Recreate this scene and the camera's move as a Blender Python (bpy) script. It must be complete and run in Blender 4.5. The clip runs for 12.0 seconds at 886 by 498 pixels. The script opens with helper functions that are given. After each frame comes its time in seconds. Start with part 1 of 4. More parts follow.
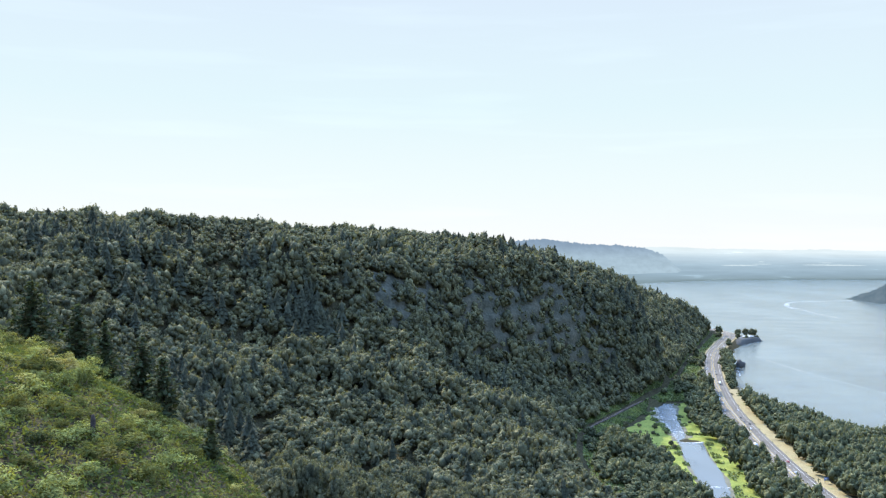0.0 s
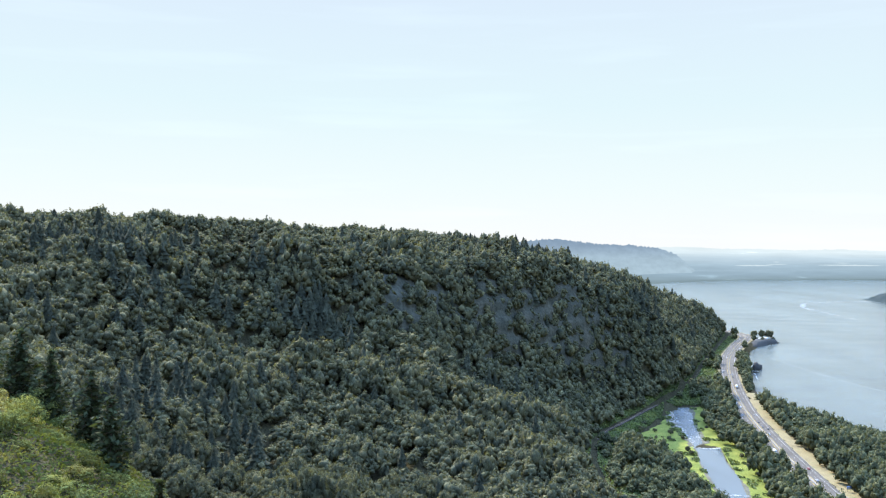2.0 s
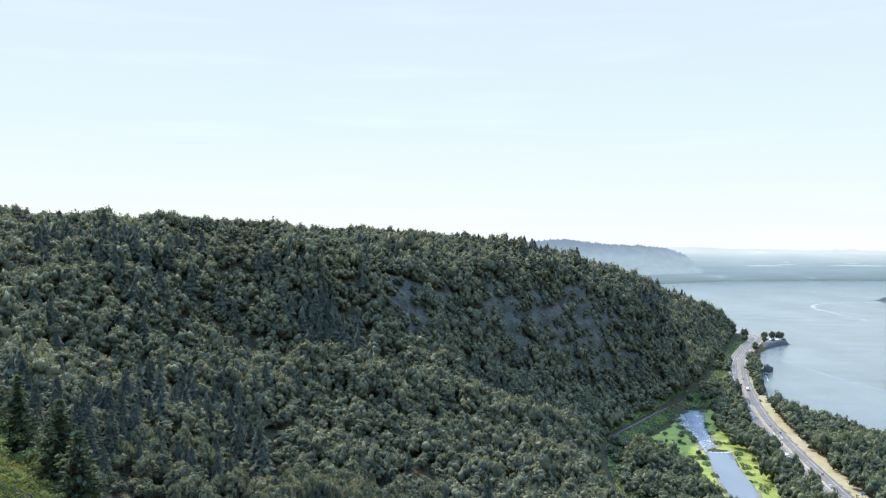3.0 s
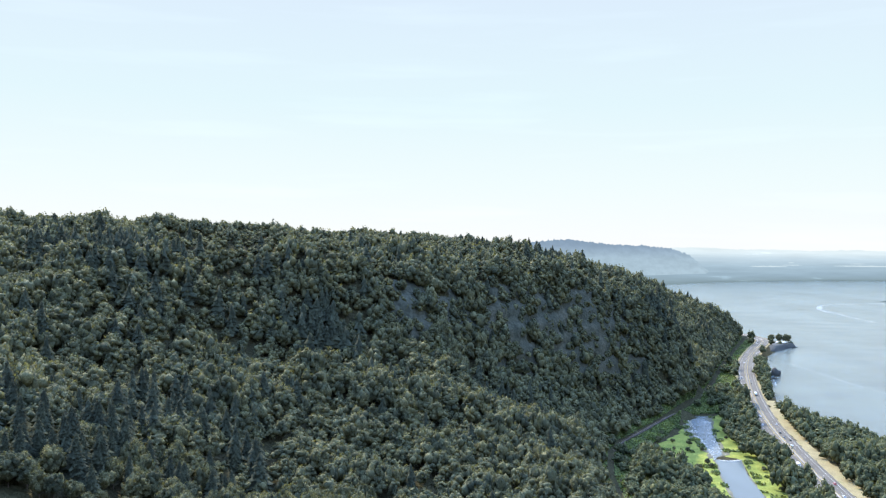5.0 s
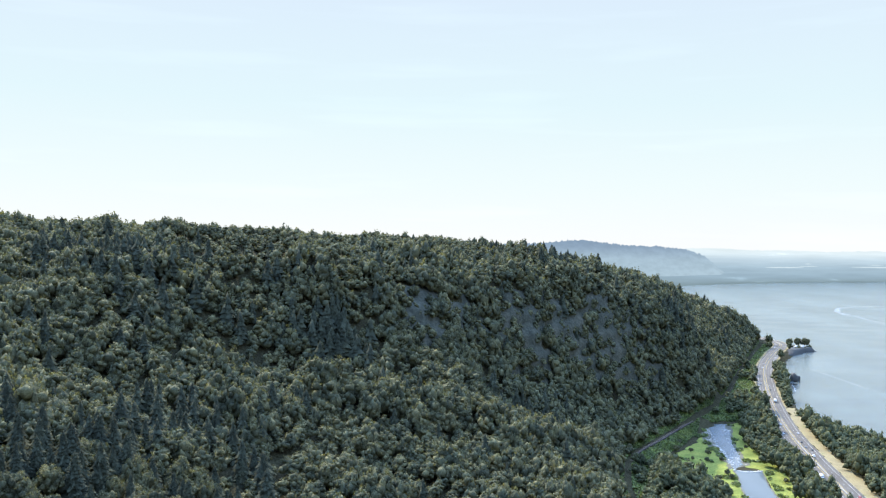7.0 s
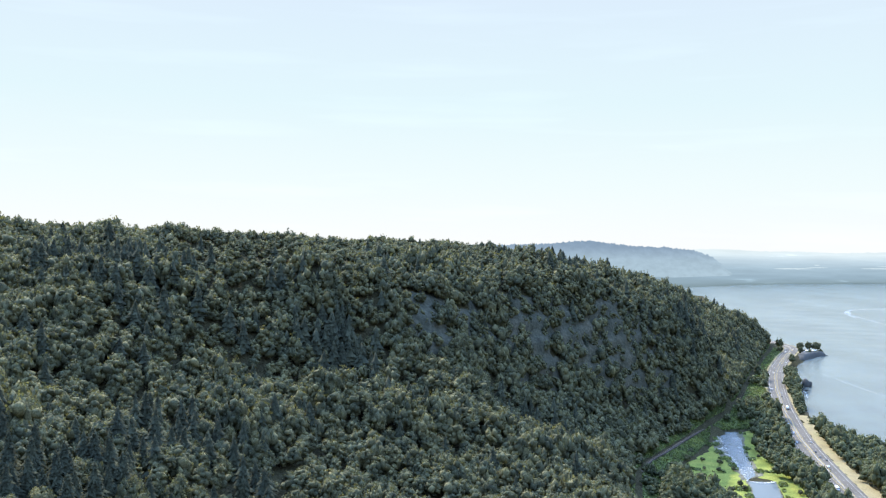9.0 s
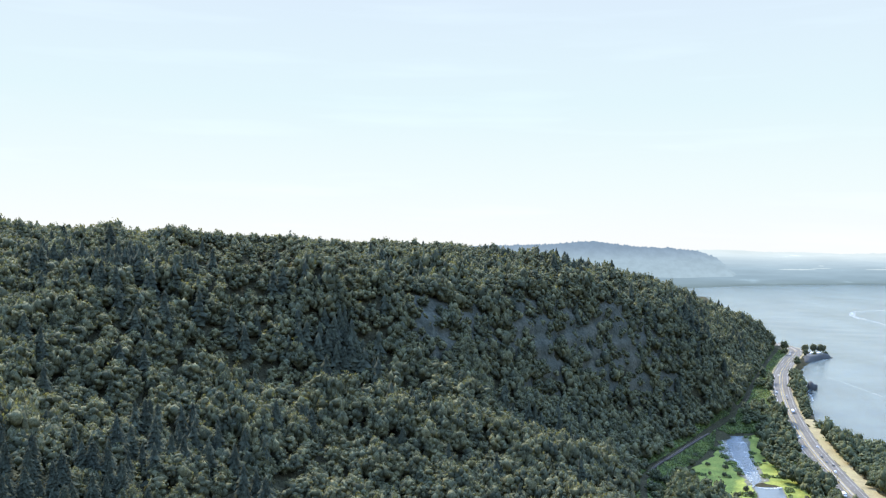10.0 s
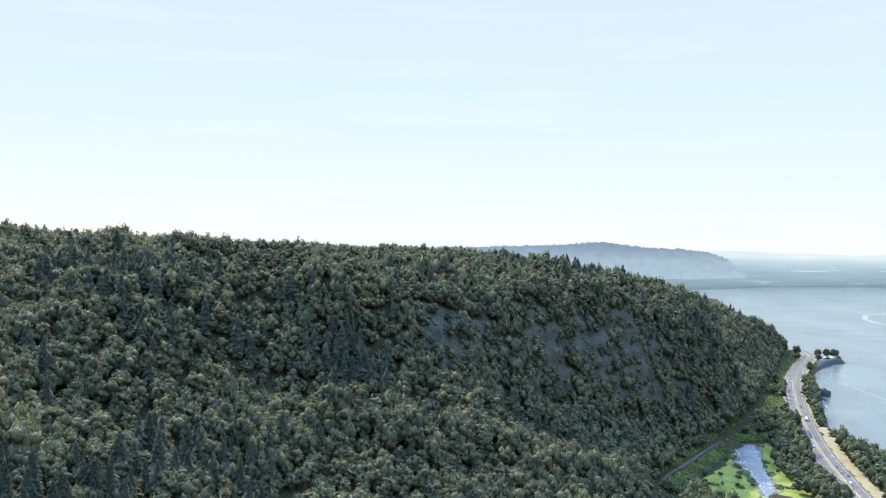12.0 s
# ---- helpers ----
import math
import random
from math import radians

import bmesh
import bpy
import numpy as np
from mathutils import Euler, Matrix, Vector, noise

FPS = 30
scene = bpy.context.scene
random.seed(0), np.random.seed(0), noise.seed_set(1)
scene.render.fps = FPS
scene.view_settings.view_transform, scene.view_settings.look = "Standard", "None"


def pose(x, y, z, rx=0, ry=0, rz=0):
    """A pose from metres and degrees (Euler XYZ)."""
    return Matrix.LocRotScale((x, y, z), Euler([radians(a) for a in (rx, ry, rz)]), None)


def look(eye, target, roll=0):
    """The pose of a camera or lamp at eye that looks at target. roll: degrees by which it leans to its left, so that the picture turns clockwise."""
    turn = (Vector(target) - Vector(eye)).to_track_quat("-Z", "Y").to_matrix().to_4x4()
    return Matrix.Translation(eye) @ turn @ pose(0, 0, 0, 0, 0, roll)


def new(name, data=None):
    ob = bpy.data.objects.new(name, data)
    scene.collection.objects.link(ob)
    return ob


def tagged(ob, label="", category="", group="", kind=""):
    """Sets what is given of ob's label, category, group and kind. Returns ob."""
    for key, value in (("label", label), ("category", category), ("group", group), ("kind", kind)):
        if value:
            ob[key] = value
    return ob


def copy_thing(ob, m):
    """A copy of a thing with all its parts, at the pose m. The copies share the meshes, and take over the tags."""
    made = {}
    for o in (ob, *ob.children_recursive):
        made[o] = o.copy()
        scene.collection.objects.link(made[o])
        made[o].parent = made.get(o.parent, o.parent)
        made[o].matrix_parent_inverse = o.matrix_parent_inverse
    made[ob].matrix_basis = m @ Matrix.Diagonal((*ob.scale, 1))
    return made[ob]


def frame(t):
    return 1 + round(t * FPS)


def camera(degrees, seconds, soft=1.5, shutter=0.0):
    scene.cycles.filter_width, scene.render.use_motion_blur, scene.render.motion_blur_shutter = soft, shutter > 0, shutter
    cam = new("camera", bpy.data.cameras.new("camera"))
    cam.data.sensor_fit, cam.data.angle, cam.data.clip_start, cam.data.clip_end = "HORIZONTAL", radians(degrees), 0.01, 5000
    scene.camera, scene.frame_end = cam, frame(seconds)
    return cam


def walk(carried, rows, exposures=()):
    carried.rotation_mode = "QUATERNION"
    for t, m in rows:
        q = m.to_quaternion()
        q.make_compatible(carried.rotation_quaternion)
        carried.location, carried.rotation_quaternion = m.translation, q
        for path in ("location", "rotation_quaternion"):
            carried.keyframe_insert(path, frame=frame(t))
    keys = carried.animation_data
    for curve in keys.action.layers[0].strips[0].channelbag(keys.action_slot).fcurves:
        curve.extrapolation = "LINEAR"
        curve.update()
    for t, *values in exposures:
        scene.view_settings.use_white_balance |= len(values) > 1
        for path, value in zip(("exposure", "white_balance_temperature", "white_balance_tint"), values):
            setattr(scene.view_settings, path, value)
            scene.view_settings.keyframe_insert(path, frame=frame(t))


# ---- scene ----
# The camera: a drone that climbs and glides ahead over a hillside, 200 m above the river.
LENS = 56.29
cam = camera(LENS, 12.0, 1.25)
# seconds, east, north, height, yaw to the left, pitch up, roll
FLIGHT = [
    (0, 0.00, 0.00, 200.00, -0.046, -0.611, 0.704),
    (0.5, 0.26, 3.45, 200.19, 0.033, -0.617, 0.699),
    (1, 0.46, 7.03, 200.49, 0.137, -0.623, 0.696),
    (1.5, 0.60, 10.73, 200.89, 0.424, -0.630, 0.696),
    (2, 0.69, 14.52, 201.39, 0.796, -0.637, 0.697),
    (2.5, 0.72, 18.39, 201.98, 1.179, -0.644, 0.700),
    (3, 0.71, 22.32, 202.66, 1.347, -0.652, 0.705),
    (5, 0.27, 38.25, 206.17, 1.574, -0.685, 0.745),
    (5.5, 0.09, 42.20, 207.22, 1.705, -0.693, 0.759),
    (6, -0.12, 46.09, 208.33, 1.937, -0.703, 0.776),
    (6.5, -0.35, 49.91, 209.50, 2.236, -0.712, 0.795),
    (7, -0.60, 53.65, 210.73, 2.469, -0.722, 0.815),
    (9, -1.66, 67.31, 216.06, 2.927, -0.763, 0.916),
    (9.5, -1.92, 70.32, 217.48, 3.039, -0.774, 0.946),
    (10, -2.18, 73.13, 218.93, 3.147, -0.786, 0.978),
    (10.5, -2.42, 75.71, 220.39, 3.278, -0.797, 1.012),
    (11, -2.65, 78.06, 221.88, 3.453, -0.809, 1.048),
    (11.5, -2.85, 80.16, 223.38, 3.643, -0.821, 1.086),
    (12, -3.03, 81.98, 224.89, 3.777, -0.834, 1.126),
]


def heading(x, y, z, yaw, pitch, roll):
    a, b = radians(yaw), radians(pitch)
    ahead = Vector((-math.sin(a) * math.cos(b), math.cos(a) * math.cos(b), math.sin(b)))
    return look((x, y, z), Vector((x, y, z)) + ahead * 10, roll)


walk(cam, [(t, heading(*row)) for t, *row in FLIGHT])

# ---- light ----
SUN_TO = Vector((-0.33, 0.68, 0.65)).normalized()
elev = math.asin(SUN_TO.z)
turn = math.atan2(SUN_TO.x, SUN_TO.y)
world = bpy.data.worlds.new("sky")
scene.world = world
world.use_nodes = True
wn = world.node_tree.nodes
wl = world.node_tree.links
sky = wn.new("ShaderNodeTexSky")
sky.sky_type, sky.sun_disc = "NISHITA", False
sky.sun_elevation, sky.sun_rotation = elev, turn
sky.altitude, sky.air_density, sky.dust_density, sky.ozone_density = 100, 1.0, 0.4, 2.0
# a bright veil of summer haze, thickest at the horizon, thins out towards the blue zenith
veil = wn.new("ShaderNodeMix")
veil.data_type = "RGBA"
place = wn.new("ShaderNodeTexCoord")
height = wn.new("ShaderNodeSeparateXYZ")
thick = wn.new("ShaderNodeMapRange")
thick.interpolation_type = "SMOOTHSTEP"
thick.inputs[1].default_value, thick.inputs[2].default_value = 0.28, 0.75
thick.inputs[3].default_value, thick.inputs[4].default_value = 0.999, 0.05
wl.new(place.outputs["Generated"], height.inputs[0])
haze = wn.new("ShaderNodeValToRGB")
for n, (p, c) in enumerate(((0.0, (0.94, 0.97, 0.985)), (0.065, (0.86, 0.96, 0.975)), (0.16, (0.755, 0.91, 0.965)), (0.3, (0.7, 0.825, 0.965)))):
    e = haze.color_ramp.elements[n] if n < 2 else haze.color_ramp.elements.new(p)
    e.position, e.color = p, (*c, 1)
wl.new(height.outputs[2], haze.inputs[0])
# thin streaks of high cloud
streak_map = wn.new("ShaderNodeMapping")
streak_map.inputs["Scale"].default_value = (2.2, 2.2, 26.0)
streak = wn.new("ShaderNodeTexNoise")
streak.inputs["Scale"].default_value, streak.inputs["Detail"].default_value = 1.6, 5.0
wl.new(place.outputs["Generated"], streak_map.inputs[0])
wl.new(streak_map.outputs[0], streak.inputs["Vector"])
cloud = wn.new("ShaderNodeMapRange")
cloud.inputs[1].default_value, cloud.inputs[2].default_value = 0.55, 0.8
cloud.inputs[3].default_value, cloud.inputs[4].default_value = 2.83, 3.0
wl.new(streak.outputs["Fac"], cloud.inputs[0])
bright = wn.new("ShaderNodeVectorMath")
bright.operation = "SCALE"
wl.new(haze.outputs[0], bright.inputs[0])
wl.new(cloud.outputs[0], bright.inputs["Scale"])
wl.new(bright.outputs[0], veil.inputs[7])
wl.new(height.outputs[2], thick.inputs[0])
wl.new(thick.outputs[0], veil.inputs[0])
gain = wn.new("ShaderNodeVectorMath")
gain.operation = "SCALE"
gain.inputs["Scale"].default_value = 5.6
wl.new(sky.outputs[0], gain.inputs[0])
wl.new(gain.outputs[0], veil.inputs[6])
wl.new(veil.outputs[2], wn["Background"].inputs[0])
wn["Background"].inputs[1].default_value = 0.14
sun_data = bpy.data.lights.new("sun", "SUN")
sun_data.energy, sun_data.angle, sun_data.color = 3.7, radians(0.6), (1.0, 0.91, 0.72)
sun = new("sun", sun_data)
sun.matrix_world = look(SUN_TO * 100, (0, 0, 0))
scene.view_settings.exposure = 1.35
# emission strength of the far land that carries painted haze
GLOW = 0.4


# ---- materials ----
def blank(name):
    m = bpy.data.materials.new(name)
    m.use_nodes = True
    n = m.node_tree.nodes
    n.clear()
    out = n.new("ShaderNodeOutputMaterial")
    return m, n, m.node_tree.links, out


def ramp(n, stops):
    r = n.new("ShaderNodeValToRGB")
    while len(r.color_ramp.elements) < len(stops):
        r.color_ramp.elements.new(0.5)
    for e, (p, c) in zip(r.color_ramp.elements, stops):
        e.position, e.color = p, (*c, 1)
    return r


def mixed(n, l, fac, a, b, mode="MIX"):
    m = n.new("ShaderNodeMix")
    m.data_type, m.blend_type = "RGBA", mode
    for sock, v in ((m.inputs[0], fac), (m.inputs[6], a), (m.inputs[7], b)):
        if isinstance(v, (int, float)):
            sock.default_value = v
        elif isinstance(v, tuple):
            sock.default_value = (*v, 1)
        else:
            l.new(v, sock)
    return m.outputs[2]


def wave(n, l, scale, detail=4.0, rough=0.55, stretch=None):
    g = n.new("ShaderNodeNewGeometry")
    t = n.new("ShaderNodeTexNoise")
    t.inputs["Scale"].default_value, t.inputs["Detail"].default_value, t.inputs["Roughness"].default_value = scale, detail, rough
    if stretch:
        p = n.new("ShaderNodeMapping")
        p.inputs["Scale"].default_value = stretch
        l.new(g.outputs["Position"], p.inputs[0])
        l.new(p.outputs[0], t.inputs["Vector"])
    else:
        l.new(g.outputs["Position"], t.inputs["Vector"])
    return t.outputs["Fac"]


def surface(name, stops, scale=0.3, fine=4.0, rough=0.8, metal=0.0, bump=0.3, grain=0.35, reach=0.1, stretch=None, shine=0.5):
    """A rough surface whose colour drifts along a ramp at a large scale and is grained at a small one."""
    m, n, l, out = blank(name)
    p = n.new("ShaderNodeBsdfPrincipled")
    r = ramp(n, stops)
    l.new(wave(n, l, scale, stretch=stretch), r.inputs[0])
    f = wave(n, l, fine, 3.0)
    g = ramp(n, [(0.3, (1 - grain,) * 3), (0.7, (1 + grain,) * 3)])
    l.new(f, g.inputs[0])
    l.new(mixed(n, l, 1.0, r.outputs[0], g.outputs[0], "MULTIPLY"), p.inputs["Base Color"])
    p.inputs["Roughness"].default_value, p.inputs["Metallic"].default_value = rough, metal
    p.inputs["Specular IOR Level"].default_value = shine
    b = n.new("ShaderNodeBump")
    b.inputs["Strength"].default_value, b.inputs["Distance"].default_value = bump, reach
    l.new(f, b.inputs["Height"])
    l.new(b.outputs[0], p.inputs["Normal"])
    l.new(p.outputs[0], out.inputs[0])
    return m


def leafy(name, stops, tree_scale=0.12, through_light=0.35, island=0.35, fine=1.2, gloss=0.3, waxy=0.75, single=0.0, mottle=0.3):
    """Foliage: hue drifts from tree to tree and from clump to clump, and light shines through the leaves."""
    m, n, l, out = blank(name)
    g = n.new("ShaderNodeNewGeometry")
    r = ramp(n, stops)
    l.new(wave(n, l, tree_scale, 2.0, 0.5), r.inputs[0])
    k = ramp(n, [(0.0, (1 - island,) * 3), (1.0, (1 + island,) * 3)])
    l.new(g.outputs["Random Per Island"], k.inputs[0])
    c = mixed(n, l, 1.0, r.outputs[0], k.outputs[0], "MULTIPLY")
    f = ramp(n, [(0.32, (1 - mottle,) * 3), (0.68, (1 + mottle,) * 3)])
    l.new(wave(n, l, fine, 3.0), f.inputs[0])
    c = mixed(n, l, 1.0, c, f.outputs[0], "MULTIPLY")
    d = n.new("ShaderNodeBsdfPrincipled")
    if single:
        o = n.new("ShaderNodeObjectInfo")
        k2 = ramp(n, [(0.0, (1 - single,) * 3), (1.0, (1 + single,) * 3)])
        l.new(o.outputs["Random"], k2.inputs[0])
        c = mixed(n, l, 1.0, c, k2.outputs[0], "MULTIPLY")
    d.inputs["Roughness"].default_value = waxy
    d.inputs["Specular IOR Level"].default_value = gloss
    l.new(c, d.inputs["Base Color"])
    t = n.new("ShaderNodeBsdfTranslucent")
    l.new(mixed(n, l, 1.0, c, (1.25, 1.2, 0.55), "MULTIPLY"), t.inputs[0])
    mx = n.new("ShaderNodeMixShader")
    mx.inputs[0].default_value = through_light
    l.new(d.outputs[0], mx.inputs[1])
    l.new(t.outputs[0], mx.inputs[2])
    l.new(mx.outputs[0], out.inputs[0])
    return m


def water(name, base, rough, wave_scale, strength, reach):
    m, n, l, out = blank(name)
    p = n.new("ShaderNodeBsdfPrincipled")
    r = ramp(n, [(0.35, tuple(v * 0.8 for v in base)), (0.65, tuple(v * 1.25 for v in base))])
    l.new(wave(n, l, 0.006, 4.0, 0.6, (1.0, 0.35, 1.0)), r.inputs[0])
    l.new(r.outputs[0], p.inputs["Base Color"])
    p.inputs["Specular IOR Level"].default_value = 0.5
    p.inputs["IOR"].default_value = 1.333
    q = n.new("ShaderNodeMapRange")
    q.inputs[1].default_value, q.inputs[2].default_value = 0.35, 0.65
    q.inputs[3].default_value, q.inputs[4].default_value = rough * 0.6, rough * 1.5
    l.new(wave(n, l, 0.011, 5.0, 0.6, (0.6, 1.6, 1.0)), q.inputs[0])
    l.new(q.outputs[0], p.inputs["Roughness"])
    b = n.new("ShaderNodeBump")
    b.inputs["Strength"].default_value, b.inputs["Distance"].default_value = strength, reach
    l.new(wave(n, l, wave_scale, 5.0, 0.65), b.inputs["Height"])
    l.new(b.outputs[0], p.inputs["Normal"])
    l.new(p.outputs[0], out.inputs[0])
    return m


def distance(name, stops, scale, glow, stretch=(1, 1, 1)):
    """Far land as emission, with the haze before it painted into the colour."""
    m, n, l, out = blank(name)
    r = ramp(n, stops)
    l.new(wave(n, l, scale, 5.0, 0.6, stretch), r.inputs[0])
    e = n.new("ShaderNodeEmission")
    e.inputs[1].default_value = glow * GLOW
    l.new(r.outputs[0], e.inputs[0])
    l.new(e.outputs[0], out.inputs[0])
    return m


M_FLOOR = surface("forest_floor", [(0.3, (0.034, 0.03, 0.018)), (0.7, (0.05, 0.046, 0.024))], 0.05, 0.6, 0.95, bump=1.0, reach=2.0, shine=0.03)
M_GRASS = leafy("meadow_grass", [(0.3, (0.13, 0.16, 0.045)), (0.5, (0.19, 0.215, 0.058)), (0.7, (0.25, 0.26, 0.07))], 0.06, 0.25, 0.2, 0.8, gloss=0.0, waxy=1.0)
M_BANK = leafy("bank_herbs", [(0.3, (0.06, 0.085, 0.03)), (0.55, (0.105, 0.135, 0.042)), (0.75, (0.165, 0.195, 0.056))], 0.08, 0.3, 0.3, 0.8)
M_DRY = surface("dry_verge", [(0.3, (0.15, 0.125, 0.07)), (0.55, (0.21, 0.17, 0.09)), (0.75, (0.11, 0.12, 0.05))], 0.08, 1.0, 0.95, bump=0.4, shine=0.1)
M_ASPHALT = surface("asphalt", [(0.35, (0.068, 0.06, 0.05)), (0.65, (0.09, 0.08, 0.067))], 0.05, 6.0, 0.85, bump=0.1, grain=0.12, reach=0.01, shine=0.15)
M_PAINT = surface("road_paint", [(0.3, (0.42, 0.41, 0.39)), (0.7, (0.58, 0.57, 0.54))], 0.5, 6.0, 0.7, bump=0.0, grain=0.1)
M_YELLOW = surface("yellow_road_paint", [(0.3, (0.6, 0.42, 0.08)), (0.7, (0.7, 0.5, 0.12))], 0.5, 6.0, 0.7, bump=0.0, grain=0.1)
M_CONCRETE = surface("concrete", [(0.3, (0.2, 0.19, 0.175)), (0.7, (0.28, 0.265, 0.245))], 0.4, 5.0, 0.9)
M_STEEL = surface("galvanised_steel", [(0.3, (0.2, 0.2, 0.195)), (0.7, (0.28, 0.28, 0.27))], 1.0, 8.0, 0.6, 0.4, 0.05, 0.1)
M_BALLAST = surface("rail_ballast", [(0.3, (0.045, 0.04, 0.037)), (0.7, (0.08, 0.07, 0.064))], 0.2, 5.0, 0.95, bump=0.6, shine=0.15)
M_RAIL = surface("rusty_rail", [(0.3, (0.16, 0.1, 0.07)), (0.7, (0.28, 0.2, 0.15))], 0.6, 8.0, 0.5, 0.6)
M_TIE = surface("creosoted_wood", [(0.3, (0.06, 0.045, 0.035)), (0.7, (0.12, 0.09, 0.07))], 0.6, 6.0, 0.9)
M_ROCK = surface("basalt", [(0.3, (0.02, 0.02, 0.02)), (0.6, (0.04, 0.04, 0.036)), (0.8, (0.06, 0.062, 0.045))], 0.15, 1.2, 0.9, bump=0.8, reach=0.4)
M_CLIFF = surface("mossy_basalt", [(0.3, (0.045, 0.049, 0.038)), (0.5, (0.06, 0.062, 0.047)), (0.7, (0.082, 0.079, 0.058))], 0.06, 0.4, 0.95, bump=0.8, reach=1.2, stretch=(1, 1, 0.3), shine=0.1)
M_PALE = surface("pale_river_stone", [(0.3, (0.32, 0.31, 0.28)), (0.7, (0.52, 0.5, 0.46))], 0.5, 2.0, 0.85, bump=0.5)
M_GRAVEL = surface("gravel_bar", [(0.3, (0.06, 0.06, 0.042)), (0.7, (0.13, 0.12, 0.085))], 0.15, 2.5, 0.95, bump=0.6, shine=0.2)
M_BARK = surface("bark", [(0.3, (0.06, 0.045, 0.035)), (0.7, (0.13, 0.1, 0.08))], 1.0, 6.0, 0.95, bump=0.7, shine=0.08)
M_SNAG = surface("charred_snag", [(0.3, (0.02, 0.017, 0.015)), (0.7, (0.05, 0.04, 0.035))], 1.0, 6.0, 0.95, bump=0.7, shine=0.05)
M_BROAD = leafy("broadleaf_foliage", [(0.25, (0.046, 0.053, 0.036)), (0.42, (0.078, 0.083, 0.051)), (0.58, (0.118, 0.115, 0.063)), (0.8, (0.168, 0.154, 0.077))], 0.1, 0.3, 0.3, 1.5, gloss=0.08, waxy=0.85, mottle=0.35)
M_WILLOW = leafy("riverside_foliage", [(0.25, (0.054, 0.064, 0.038)), (0.5, (0.082, 0.089, 0.048)), (0.75, (0.118, 0.12, 0.059))], 0.1, 0.27, 0.3, 1.5, gloss=0.08, waxy=0.85, mottle=0.35)
M_CONIF = leafy("conifer_needles", [(0.3, (0.034, 0.039, 0.028)), (0.55, (0.046, 0.051, 0.034)), (0.8, (0.06, 0.063, 0.039))], 0.1, 0.12, 0.25, 1.5, gloss=0.06, waxy=0.9, mottle=0.35)
M_NEARFIR = leafy("sunlit_fir_needles", [(0.3, (0.028, 0.038, 0.02)), (0.55, (0.042, 0.054, 0.026)), (0.8, (0.062, 0.074, 0.032))], 0.3, 0.25, 0.3, gloss=0.1, waxy=0.9)
M_SHRUB = leafy("hillside_shrub", [(0.28, (0.05, 0.066, 0.03)), (0.42, (0.1, 0.116, 0.042)), (0.58, (0.16, 0.165, 0.052)), (0.74, (0.185, 0.15, 0.066))], 0.2, 0.34, 0.3, 2.5, single=0.5, gloss=0.02, waxy=1.0)
M_HERB = leafy("hillside_herbs", [(0.3, (0.04, 0.055, 0.02)), (0.5, (0.075, 0.092, 0.028)), (0.7, (0.13, 0.125, 0.042))], 0.3, 0.35, 0.35, 2.5, gloss=0.0, waxy=1.0)
M_RIVER = water("river_water", (0.08, 0.096, 0.092), 0.14, 0.25, 0.7, 0.5)
M_CREEK = water("creek_water", (0.1, 0.12, 0.13), 0.04, 0.5, 0.12, 0.1)
M_RIFFLE = water("riffle_water", (0.11, 0.125, 0.13), 0.22, 0.7, 0.8, 0.35)
M_FOAM = surface("foam_streak", [(0.3, (0.16, 0.185, 0.19)), (0.7, (0.24, 0.265, 0.27))], 0.1, 0.8, 0.6, bump=0.1)
# blue haze is part of the headland's glowing colour
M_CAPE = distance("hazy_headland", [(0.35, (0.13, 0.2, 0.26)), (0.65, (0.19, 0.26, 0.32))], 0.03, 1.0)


def plain(name, colour, rough=0.4, metal=0.0, coat=0.0):
    m, n, l, out = blank(name)
    p = n.new("ShaderNodeBsdfPrincipled")
    o = n.new("ShaderNodeObjectInfo")
    k = ramp(n, [(0.0, tuple(v * 0.85 for v in colour)), (1.0, tuple(min(1, v * 1.1) for v in colour))])
    l.new(o.outputs["Random"], k.inputs[0])
    l.new(k.outputs[0], p.inputs["Base Color"])
    p.inputs["Roughness"].default_value, p.inputs["Metallic"].default_value = rough, metal
    p.inputs["Coat Weight"].default_value = coat
    l.new(p.outputs[0], out.inputs[0])
    return m


M_CARS = {k: plain(k + "_car_paint", c, 0.3, 0.0, 0.8) for k, c in dict(white=(0.8, 0.8, 0.8), silver=(0.5, 0.51, 0.53), black=(0.02, 0.02, 0.022),
                                                                       red=(0.35, 0.03, 0.03), blue=(0.04, 0.09, 0.25), grey=(0.16, 0.17, 0.18)).items()}
M_GLASS = plain("dark_car_glass", (0.02, 0.025, 0.03), 0.05, 0.0, 1.0)
M_TYRE = plain("tyre_rubber", (0.02, 0.02, 0.02), 0.9)
M_SIGN = plain("blue_sign_sheet", (0.08, 0.18, 0.42), 0.4)
M_SIGNBAR = plain("sign_lettering", (0.75, 0.76, 0.78), 0.4)


